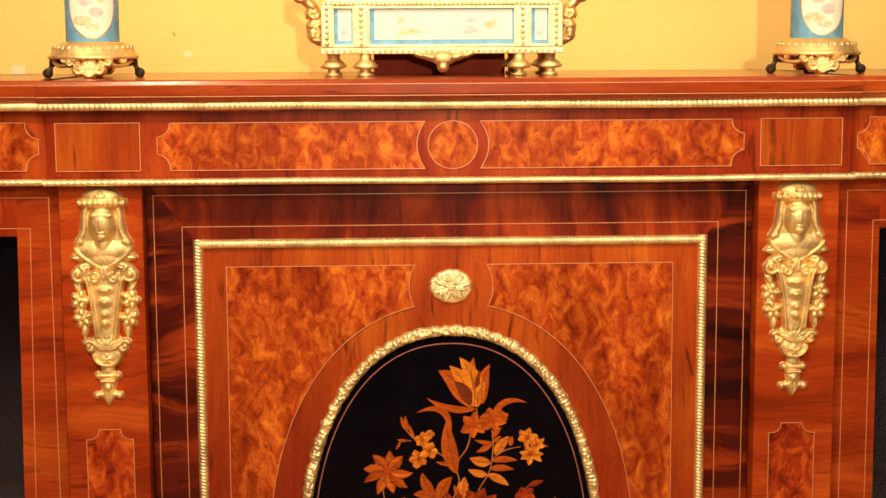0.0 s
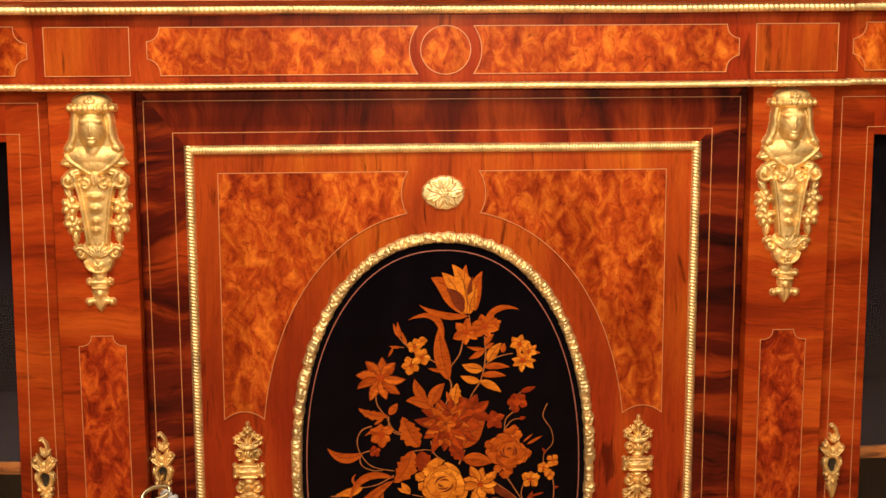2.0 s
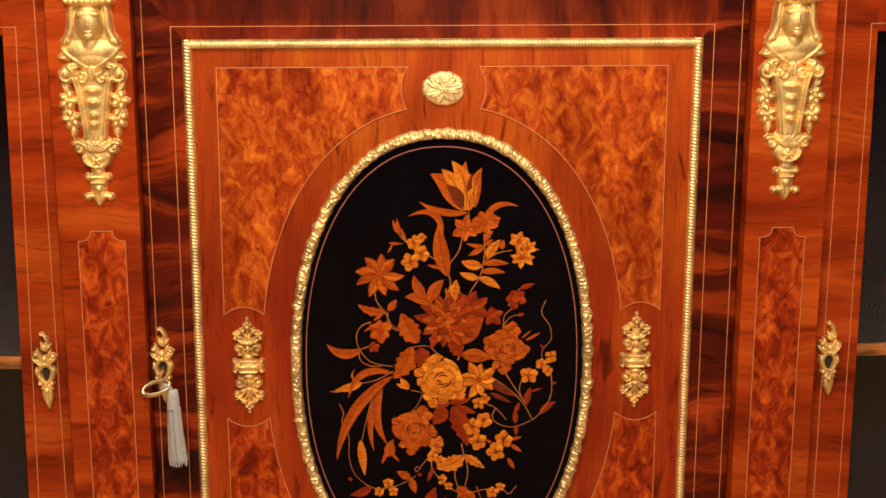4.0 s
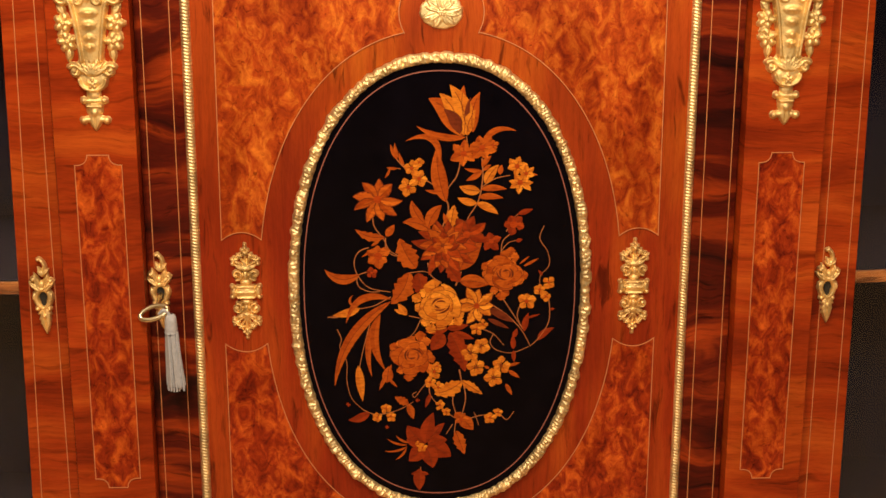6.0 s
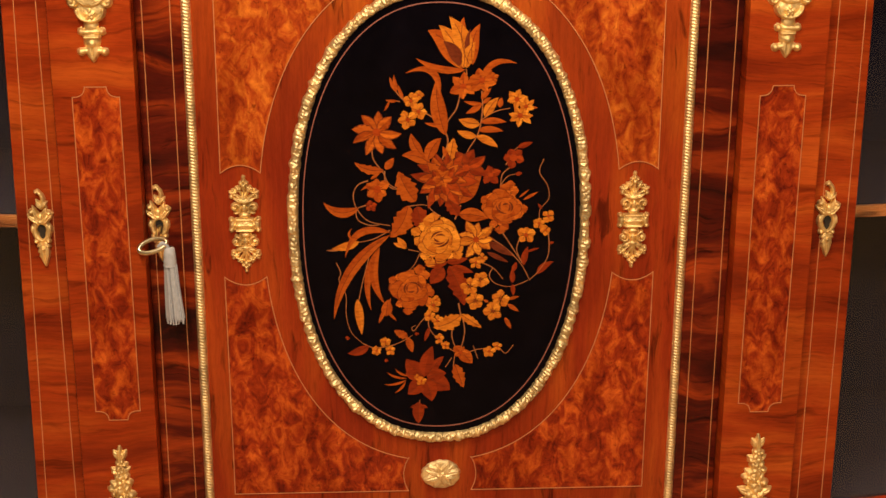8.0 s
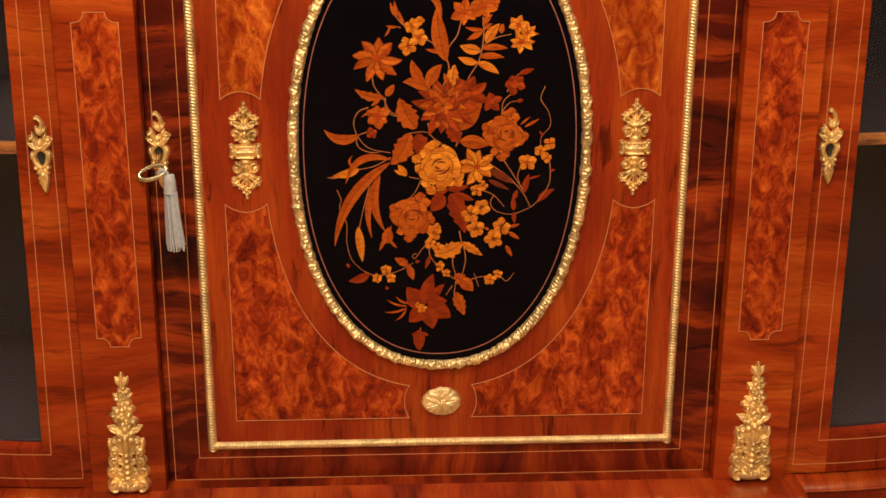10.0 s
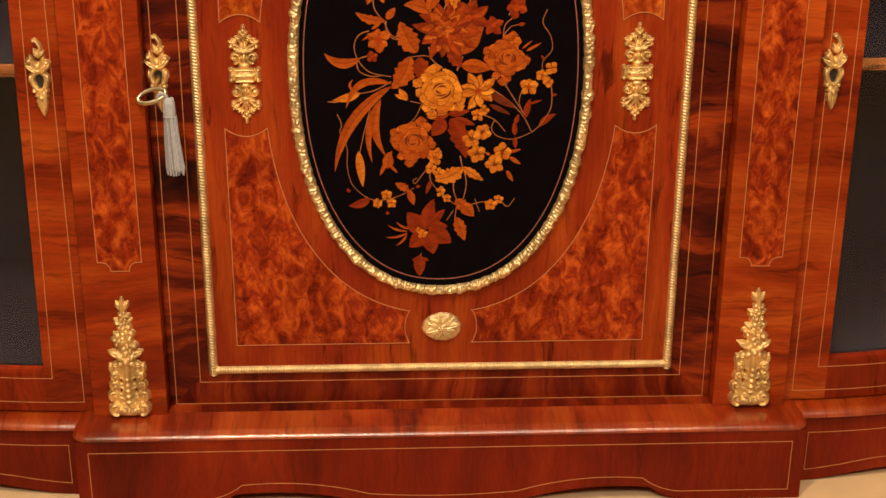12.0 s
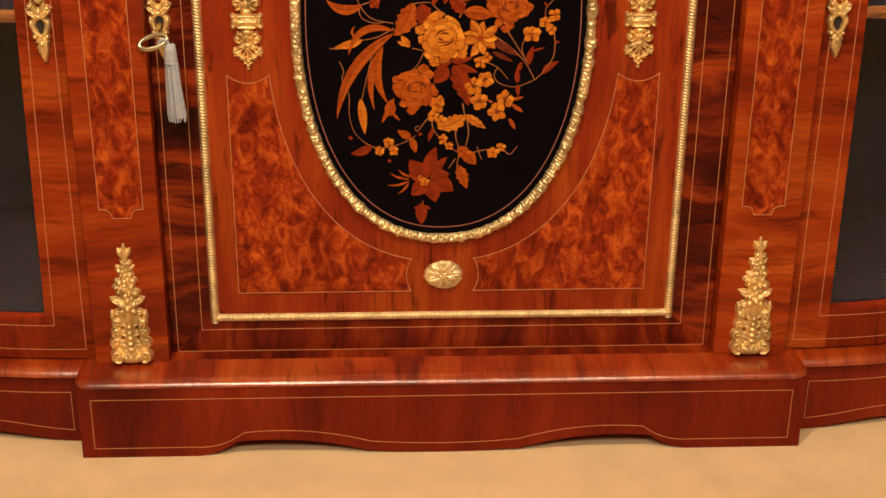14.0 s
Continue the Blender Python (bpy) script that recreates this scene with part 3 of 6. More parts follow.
# pilasters
def pilasters():
    for side in (-1, 1):
        pil = group_part("pilaster", cabinet, "walnut pilaster with a burr panel")
        x0, x1 = sorted((side * 0.3565, side * 0.4515))
        mid = side * 0.402
        part("post", a_box(x0, x1, -0.025, 0.06, 0.112, 1.0305, bevel=0.0015), WALNUT_X, pil)
        w, lo, hi = 0.0272, 0.329 - 0.002 * side, 0.7263 - 0.0022 * side
        crest = [(mid + w, hi)] + bow((mid + w - 0.003, hi), (mid + 0.0125, hi + 0.012), 0.22, 8) + bow((mid - 0.0125, hi + 0.012), (mid - w + 0.003, hi), 0.22, 8) + [(mid - w, hi)]
        foot = [(mid - w, lo)] + bow((mid - w + 0.004, lo), (mid - 0.0115, lo - 0.012), 0.22, 8) + bow((mid + 0.0115, lo - 0.012), (mid + w - 0.004, lo), 0.22, 8) + [(mid + w, lo)]
        inlaid("burr_panel", crest + foot, pil, BURL_RED, 0.025)
        # black strip: paints the shade in the groove between pilaster and glazed door
        x0, x1 = sorted((side * 0.4516, side * 0.4536))
        part("ebonised_bead", a_box(x0, x1, -0.0150, 0.02, 0.1136, 1.0294), EBONY, pil)


pilasters()


# centre door
def centre_door():
    door = group_part("centre_door", cabinet, "central door, crossbanded, inlaid and gilt-framed")
    part("panel_core", a_box(-0.3555, 0.3555, 0.001, 0.022, 0.1135, 1.0295), DARK_Z, door)
    X, lo, hi, xi, li, hi2 = 0.3555, 0.1135, 1.0295, 0.297, 0.165, 0.954
    # added strip on the ledge, standing in for the door's dark lower edge
    part("door_fillet", a_box(-0.3555, 0.3555, -0.0200, -0.0005, 0.1126, 0.1140, bevel=0.0004), DARK_Z, door, "flat dark strip laid on the ledge along the foot of the door")
    part("crossband", a_plate([(-X, hi), (X, hi), (xi, hi2), (-xi, hi2)], 0.0, 0.002), DARK_Z, door)
    part("crossband", a_plate([(-X, lo), (X, lo), (xi, li), (-xi, li)], 0.0, 0.002), DARK_Z, door)
    part("crossband", a_plate([(-X, lo), (-X, hi), (-xi, hi2), (-xi, li)], 0.0, 0.002), DARK_X, door)
    part("crossband", a_plate([(X, lo), (X, hi), (xi, hi2), (xi, li)], 0.0, 0.002), DARK_X, door)
    part("stringing", a_strip(rect(-0.3475, 0.3475, 0.1145, 1.0115), 0.0009, closed=True), BOXWOOD, door)
    part("stringing", a_strip(rect(-0.3150, 0.3150, 0.1465, 0.9745), 0.0009, closed=True), BOXWOOD, door)
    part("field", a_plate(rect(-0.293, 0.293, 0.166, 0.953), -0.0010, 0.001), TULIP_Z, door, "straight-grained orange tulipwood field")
    # gilt frame: two ribbed uprights, two finer level strips
    for side in (-1, 1):
        up = beading(0.8015, 0.0125, 0.0075, 0.0040, 0.16, 0.40, to=lambda s, v, h: (side * 0.2968 + v, -h, 0.1585 + s))
        part("gilt_upright", up, GILT_PALE, door, "ribbed gilt brass moulding", True)
    for z in (0.1645, 0.9540):
        rail = beading(0.594, 0.0115, 0.0065, 0.0034, 0.0, 0.22, bend=0.0003)
        ob = part("gilt_rail", rail, GILT_PALE, door, "milled gilt brass moulding", True)
        ob.location = (-0.297, -0.0005, z)
    # four burr corners round the oval
    B = 0.3190

    def corner(sx, up):
        A, R, P = (0.2195, 0.0495, 2.2) if up else (0.2155, 0.0465, 2.25)
        rz = 0.901 if up else 0.2235
        k = 1 if up else -1
        zo = 0.927 if up else 0.2005
        zi = 0.629 if up else 0.4965
        start = math.degrees(math.asin(min(1, abs(rz - zo) / R)))
        inner = 0.877 if up else 0.2475
        stop = math.degrees(math.asin(min(1, abs(inner - rz) / R)))
        ring = arc(0, 0, R, R, 180 - start, 180 + stop, 10)
        pts = [(-0.263, zo)] + [(x, rz + k * z) for x, z in ring]
        t0 = (-ring[-1][0] / A) ** (P / 2)
        t1 = (1 - ((zi - CZ) * k / B) ** P) ** 0.5
        for i in range(29):
            turn = math.acos(t0) + (math.acos(t1) - math.acos(t0)) * i / 28
            pts.append((-A * math.cos(turn) ** (2 / P), CZ + k * B * math.sin(turn) ** (2 / P)))
        pts += bow(pts[-1], (-0.264, zi), -0.2 * k, 10)[1:]
        return [(sx * -x - 0.0015, z) for x, z in pts]

    for sx in (-1, 1):
        for up in (True, False):
            inlaid("burr_corner", corner(sx, up), door, BURL if up else BURL_RED, 0.001)
    # ebonised oval with its line and gilt border
    part("oval_panel", a_plate(oval(CX, CZ, 0.1745, 0.282, 144), -0.0026, 0.0), EBONY, door, "black ebonised oval panel")
    part("stringing", a_strip(oval(CX - 0.0005, CZ, 0.1652, 0.2703, 180), 0.0013, closed=True, out=0.0026), plum, door)
    rows = []
    n, m = 1500, 11
    line = oval(CX, CZ, 0.1778, 0.2857, n)
    walked = 0.0
    for i in range(n):
        (px, pz), (x, z), (qx, qz) = line[i - 1], line[i], line[(i + 1) % n]
        walked += math.hypot(x - px, z - pz)
        nrm = Vector((qz - pz, px - qx)).normalized()
        lump = noise.noise(Vector((x * 105, z * 105, 0.0)))
        fine = noise.noise(Vector((x * 260, z * 260, 5.0)))
        half = 0.0066 * (1 + 0.28 * lump + 0.16 * fine)
        row = []
        for j in range(m + 1):
            v = -1 + 2 * j / m
            leafy = abs(math.sin(walked / 0.0132 * math.pi + 0.5 * v + 0.8 * lump)) ** 0.6
            ribs = abs(math.sin(walked / 0.0041 * math.pi + 0.7 * v + 1.4 * lump))
            curl = noise.noise(Vector((x * 300 + v * 0.8, z * 300, v * 1.4)))
            h = 0.0088 * max(0.0, 1 - v * v) ** 0.45 * (0.50 + 0.22 * leafy + 0.22 * ribs + 0.38 * curl + 0.20 * lump)
            d = v * half + 0.0010 * lump
            row.append((x + nrm.x * d, -0.002 - max(0.0, h), z + nrm.y * d))
        rows.append(row)
    part("oval_border", grid_mesh(bmesh.new(), rows, closed=True), GILT_PALE, door, "cast gilt leaf border", True)
    return door


plum = plain("plum_stringing", (0.30, 0.10, 0.075), 0.35, 0.15, 90.0)
centre_door = centre_door()


# glazed ends
def glazed_end(side):
    to = end_map(side)
    door = group_part("glazed_door", cabinet, "bowed glazed door in a walnut frame")
    inner, lo, hi = 0.054, 0.1690, 0.967
    lean = 0.0136 if side < 0 else 0.006        # the old door hangs a little out of true

    def edge(z, by=lean):
        return inner + by * (0.72 - z)

    def sheet(s0, s1, z0, z1, o0, o1, n):
        """A bowed board; s0 and s1: its ends along the bow, numbers or functions of the height."""
        a, b = (s if callable(s) else (lambda z, s=s: s) for s in (s0, s1))
        bm = bmesh.new()
        grid_mesh(bm, [[to(a(z) + (b(z) - a(z)) * i / n, z, o) for o, z in ((o0, z0), (o1, z0), (o1, z1), (o0, z1), (o0, z0))] for i in range(n + 1)])
        bmesh.ops.holes_fill(bm, edges=bm.edges)
        return bm

    part("stile", sheet(0.0, edge, 0.1135, 1.0295, -0.022, 0.0, 6), WALNUT_X, door)
    part("stile", sheet(END_LEN - 0.05, END_LEN, 0.1135, 1.0295, -0.022, 0.0, 6), WALNUT_X, door)
    part("bottom_rail", sheet(edge, END_LEN - 0.05, 0.1135, lo, -0.022, 0.0, 24), WALNUT_Z, door)
    part("top_rail", sheet(edge, END_LEN - 0.05, hi, 1.0295, -0.022, 0.0, 24), WALNUT_Z, door)
    pane = part("glass_pane", sheet(inner - 0.004, END_LEN - 0.046, lo - 0.004, hi + 0.004, -0.014, -0.011, 90), GLASS, door, "clear bowed glass")
    pane.visible_shadow = False
    for off, z0, z1 in ((0.013, 0.1265, 1.0115), (0.0445, 0.1615, 0.976)):
        low, high = (off + (lean * 1.4 * (0.5 - z) if off > 0.04 and side < 0 else 0.0) for z in (z0, z1))
        rows = [[a + (END_LEN - off - a) * i / 30 for i in range(31)] for a in (low, high)]
        part("stringing", a_strip([(s, z0) for s in rows[0]] + [(s, z1) for s in reversed(rows[1])], 0.0009, closed=True, out=0.0001, to=to), BOXWOOD, door)
    box_in = group_part("interior", cabinet, "dark lined interior with one shelf")

    def plan(inset, z0, z1):
        pts = [to(0.002 + (END_LEN - 0.01) * i / 24, 0, -inset)[:2] for i in range(25)]
        pts += [(side * (END_X + END_A - inset - 0.002), BACK - 0.012), (side * (END_X + 0.001), BACK - 0.012)]
        bm = bmesh.new()
        a, b = [bm.verts.new((x, y, z0)) for x, y in pts], [bm.verts.new((x, y, z1)) for x, y in pts]
        bm.faces.new(a)
        bm.faces.new(b)
        for i in range(len(pts)):
            j = (i + 1) % len(pts)
            bm.faces.new((a[i], a[j], b[j], b[i]))
        return bm

    part("floor_lining", plan(0.024, 0.150, 0.172), FABRIC, box_in)
    part("ceiling_lining", plan(0.024, 0.985, 1.02), FABRIC, box_in)
    part("shelf", plan(0.045, 0.5530, 0.5670), SHELF_WOOD, box_in, "walnut shelf with a plain edge")
    part("shelf_lining", plan(0.051, 0.5675, 0.5687), FABRIC, box_in)
    x0, x1 = sorted((side * (END_X - 0.02), side * (END_X + 0.004)))
    part("partition", a_box(x0, x1, 0.012, BACK, 0.113, 1.03), FABRIC, box_in)
    x0, x1 = sorted((side * END_X, side * (END_X + END_A)))
    part("back_lining", a_box(x0, x1, BACK - 0.011, BACK, 0.113, 1.03), FABRIC, box_in)


for side in (-1, 1):
    glazed_end(side)
part("back_board", a_box(-0.45, 0.45, BACK - 0.02, BACK, 0.112, 1.03), WALNUT_Z, cabinet)


# ---- gilt mounts ----
def caryatid_mesh():
    r = Relief(-0.042, 0.042, -0.254, 0.004)
    # cap with a rolled, bossed brim
    r.blob(0, -0.0095, 0.0225, 0.0105, 0.0190)
    r.blob(0, -0.0165, 0.0288, 0.0062, 0.0215)
    for i in range(-4, 5):
        x = 0.0062 * i
        r.blob(x, -0.0150, 0.0030, 0.0034, 0.0030, 0, 0.0205 * math.sqrt(1 - (x / 0.0300) ** 2))
    r.flower(0, -0.0085, 0.0062, 0.0036, 5, 90, 0.0180)
    # plain head between the falls of a veil
    for s in (-1, 1):
        r.tube([(s * (0.0185 + 0.0010 * math.sin(7 * t) + 0.0095 * t ** 2.2), -0.022 - 0.040 * t) for t in np.linspace(0, 1, 46)], 0.0046, 0.0105)
        r.tube([(s * (0.0215 + 0.0065 * t ** 1.8), -0.030 - 0.034 * t) for t in np.linspace(0, 1, 40)], 0.0032, 0.0085)
        r.blob(s * 0.0245, -0.0600, 0.0045, 0.0055, 0.0110)
    r.blob(0, -0.0385, 0.0176, 0.0238, 0.0240)
    r.blob(0, -0.0295, 0.0135, 0.0046, 0.0034, 0, 0.0190)
    r.blob(0, -0.0395, 0.0026, 0.0082, 0.0036, 0, 0.0218)
    r.blob(0, -0.0535, 0.0062, 0.0048, 0.0045, 0, 0.0186)
    r.pair(0.0068, -0.0362, 0.0036, 0.0015, 0.0020, 0, 0.0195)
    r.blob(0, -0.0488, 0.0046, 0.0016, 0.0030, 0, 0.0208)
    r.blob(0, -0.0480, 0.0262, 0.0290, 0.0075)
    r.blob(0, -0.0630, 0.0115, 0.0140, 0.0140)
    # collar: drapery drawn down to a point, with a narrow rim
    r.blob(0, -0.0710, 0.0330, 0.0140, 0.0125)
    r.blob(0, -0.0790, 0.0240, 0.0150, 0.0118)
    for s in (-1, 1):
        r.tube([(s * 0.0320 * (1 - t ** 1.3), -0.0680 - 0.0245 * t ** 0.9) for t in np.linspace(0, 1, 50)], 0.0016, 0.0016, 0.0086)
        r.leaf(s * 0.0200, -0.0740, 0.0190, 0.0130, 0.0090, 90 - 106 * s)
        r.leaf(s * 0.0150, -0.0880, 0.0200, 0.0100, 0.0090, 90 - 100 * s)
    r.leaf(0, -0.0880, 0.0170, 0.0120, 0.0060, -90, 0.0085)
    # shoulder volutes
    r.scroll_pair(0.0300, -0.0985, 0.0092, 1.2, 120, 0.0036, 0.0105)
    # tapering shield with rims, curls and four oval bosses
    for t in np.linspace(0, 1, 44):
        r.blob(0, -0.098 - 0.072 * t, 0.0215 - 0.0088 * t ** 0.8, 0.0052, 0.0098)
    for s in (-1, 1):
        r.tube([(s * (0.0208 - 0.0100 * t ** 0.7), -0.104 - 0.066 * t) for t in np.linspace(0, 1, 46)], 0.0024, 0.0042, 0.0086)
        r.scroll(s * 0.0112, -0.1020, 0.0068, 1.0, 90, 0.0022, 0.0042, s, 0.0090)
    for z, w, h in ((-0.1165, 0.0092, 0.0046), (-0.1305, 0.0070, 0.0050), (-0.1452, 0.0050, 0.0046), (-0.1555, 0.0046, 0.0046)):
        r.blob(0, z, w + 0.0014, h + 0.0012, 0.0028, 0, 0.0090)
        r.blob(0, z + 0.0006, w * 0.8, h * 0.72, 0.0058, 0, 0.0096)
    # flower drops hang free on both sides
    for s in (-1, 1):
        r.tube([(s * (0.0300 - 0.002 * t), -0.108 - 0.016 * t) for t in np.linspace(0, 1, 12)], 0.0032, 0.0050)
        r.leaf(s * 0.0270, -0.1180, 0.0130, 0.0080, 0.0060, 90 - 40 * s)
        r.blob(s * 0.0285, -0.1285, 0.0078, 0.0090, 0.0050)
        r.flower(s * 0.0290, -0.1285, 0.0112, 0.0092, 5, 70)
        r.leaf(s * 0.0265, -0.1360, 0.0120, 0.0070, 0.0055, -90 + 55 * s)
        r.blob(s * 0.0262, -0.1500, 0.0078, 0.0095, 0.0050)
        r.flower(s * 0.0262, -0.1500, 0.0112, 0.0095, 5, 100)
        r.leaf(s * 0.0240, -0.1580, 0.0150, 0.0076, 0.0060, -90 + 6 * s)
    # shell between scrolls, cup, and a double pendant
    r.blob(0, -0.1780, 0.0190, 0.0110, 0.0060)
    for a in range(28, 153, 20):
        r.leaf(0, -0.1880, 0.0215, 0.0058, 0.0095, a, 0.0030)
    r.scroll_pair(0.0195, -0.1830, 0.0074, 1.1, 40, 0.0030, 0.0085)
    r.blob(0, -0.1940, 0.0165, 0.0130, 0.0070)
    r.tube([(0.0150 * math.cos(a), -0.1930 + 0.0120 * math.sin(a)) for a in np.linspace(math.pi, 2 * math.pi, 40)], 0.0022, 0.0045, 0.0050)
    r.flower(0, -0.1975, 0.0066, 0.0060, 5, 90, 0.0060)
    r.blob(0, -0.2110, 0.0080, 0.0085, 0.0062)
    r.tube([(x, -0.2175) for x in np.linspace(-0.011, 0.011, 20)], 0.0030, 0.0064)
    r.pair(0.0115, -0.2170, 0.0040, 0.0038, 0.0080)
    r.blob(0, -0.2280, 0.0092, 0.0095, 0.0070)
    r.tube([(x, -0.2235) for x in np.linspace(-0.008, 0.008, 14)], 0.0018, 0.0030, 0.0062)
    r.blob(0, -0.2310, 0.0042, 0.0040, 0.0036, 0, 0.0064)
    r.pair(0.0130, -0.2405, 0.0044, 0.0042, 0.0070)
    r.pair(0.0075, -0.2395, 0.0066, 0.0034, 0.0058)
    r.leaf(0, -0.2300, 0.0225, 0.0150, 0.0075, -90)
    return r.mesh("caryatid_mount", GILT)


def corner_mount_mesh():
    r = Relief(-0.030, 0.030, -0.002, 0.172)
    for t in np.linspace(0, 1, 30):
        r.blob(0, 0.010 + 0.056 * t, 0.0255 - 0.0075 * t, 0.0060, 0.0050)
    r.blob(0, 0.0075, 0.0270, 0.0085, 0.0120)
    r.scroll_pair(0.0190, 0.0110, 0.0085, 1.3, 250, 0.0034, 0.0120)
    r.scroll_pair(0.0075, 0.0100, 0.0060, 1.2, 90, 0.0026, 0.0130)
    r.tube([(0, 0.014 + 0.055 * t) for t in np.linspace(0, 1, 40)], 0.0058, 0.0095)
    for i, z in enumerate((0.022, 0.030, 0.038, 0.046, 0.054)):
        r.blob(0, z, 0.0062 - 0.0006 * i, 0.0028, 0.0050, 0, 0.0075)
    for x, z, q in ((0.0205, 0.0290, 0.0070), (0.0180, 0.0440, 0.0066), (0.0165, 0.0575, 0.0060)):
        r.scroll_pair(x, z, q, 1.2, 300, 0.0026, 0.0085)
        r.pair(x * 0.45, z - 0.004, x * 0.42, 0.0026, 0.0060, 24)
    for s in (-1, 1):
        r.leaf(s * 0.0200, 0.0590, 0.0170, 0.0080, 0.0070, 90 - 12 * s)
        r.leaf(s * 0.0060, 0.0850, 0.0200, 0.0110, 0.0085, 90 - 66 * s)
        r.leaf(s * 0.0060, 0.0740, 0.0170, 0.0090, 0.0080, 90 - 95 * s)
    for t in np.linspace(0, 1, 26):
        r.blob(0, 0.070 + 0.078 * t, 0.0135 - 0.0085 * t, 0.0060, 0.0055)
    r.flower(0, 0.0800, 0.0160, 0.0125, 6, 90)
    r.blob(0, 0.0800, 0.0070, 0.0065, 0.0140)
    r.flower(0.0040, 0.1010, 0.0140, 0.0110, 5, 70)
    r.flower(-0.0085, 0.1080, 0.0105, 0.0095, 5, 100)
    r.flower(0.0035, 0.1200, 0.0112, 0.0100, 5, 60)
    r.flower(-0.0030, 0.1310, 0.0094, 0.0090, 5, 95)
    r.flower(0.0015, 0.1420, 0.0085, 0.0085, 5, 80)
    for s in (-1, 1):
        r.leaf(s * 0.003, 0.1120, 0.0150, 0.0080, 0.0065, 90 - 62 * s)
        r.leaf(s * 0.002, 0.1320, 0.0130, 0.0070, 0.0060, 90 - 60 * s)
        r.leaf(s * 0.001, 0.1500, 0.0150, 0.0075, 0.0060, 90 - 32 * s)
    r.leaf(0, 0.1440, 0.0250, 0.0090, 0.0070, 90)
    for x, z in ((0.0105, 0.0355), (0.0095, 0.0500)):
        r.sink(x, z, 0.0024, 0.0034)
        r.sink(-x, z, 0.0024, 0.0034)
    return r.mesh("corner_mount", GILT)


def strap_mount_mesh():
    r = Relief(-0.021, 0.021, -0.064, 0.064, 0.0005)
    # barrel in the middle, banded
    r.blob(0, 0, 0.0125, 0.0105, 0.0072)
    for z in (-0.0070, 0.0, 0.0070):
        r.tube([(x, z) for x in np.linspace(-0.0100, 0.0100, 24)], 0.0015, 0.0016, 0.0060)
    r.pair(0.0145, 0.0000, 0.0040, 0.0085, 0.0056)
    r.pair(0.0162, 0.0065, 0.0030, 0.0028, 0.0068)
    r.pair(0.0162, -0.0065, 0.0030, 0.0028, 0.0068)
    for k in (-1, 1):
        # open scrolls, then a spray of three stalks with berries
        r.scroll_pair(0.0108, k * 0.0215, 0.0066, 1.15, 270 * k, 0.0019, 0.0060, -k)
        r.blob(0, k * 0.0125, 0.0070, 0.0040, 0.0074)
        r.blob(0, k * 0.0205, 0.0036, 0.0070, 0.0062)
        r.blob(0, k * 0.0290, 0.0066, 0.0032, 0.0066)
        for s in (-1, 1):
            r.tube([(s * (0.0020 + 0.0100 * t ** 1.4), k * (0.0300 + 0.0085 * t)) for t in np.linspace(0, 1, 16)], 0.0013, 0.0044)
            r.tube([(s * (0.0014 + 0.0050 * t * t), k * (0.0310 + 0.0125 * t)) for t in np.linspace(0, 1, 16)], 0.0012, 0.0042)
            r.flower(s * 0.0130, k * 0.0398, 0.0052, 0.0060, 5, 90)
            r.blob(s * 0.0150, k * 0.0352, 0.0026, 0.0026, 0.0056)
            r.flower(s * 0.0068, k * 0.0450, 0.0042, 0.0056, 5, 70)
            r.leaf(s * 0.0030, k * 0.0285, 0.0120, 0.0050, 0.0056, k * (90 - 62 * s))
        r.tube([(0, k * (0.032 + 0.016 * t)) for t in np.linspace(0, 1, 14)], 0.0013, 0.0046)
        r.blob(0, k * 0.0490, 0.0032, 0.0030, 0.0058)
        r.pair(0.0034, k * 0.0520, 0.0022, 0.0022, 0.0050)
        r.blob(0, k * 0.0548, 0.0026, 0.0026, 0.0054)
        r.blob(0, k * 0.0590, 0.0019, 0.0028, 0.0044)
    return r.mesh("strap_mount", GILT)


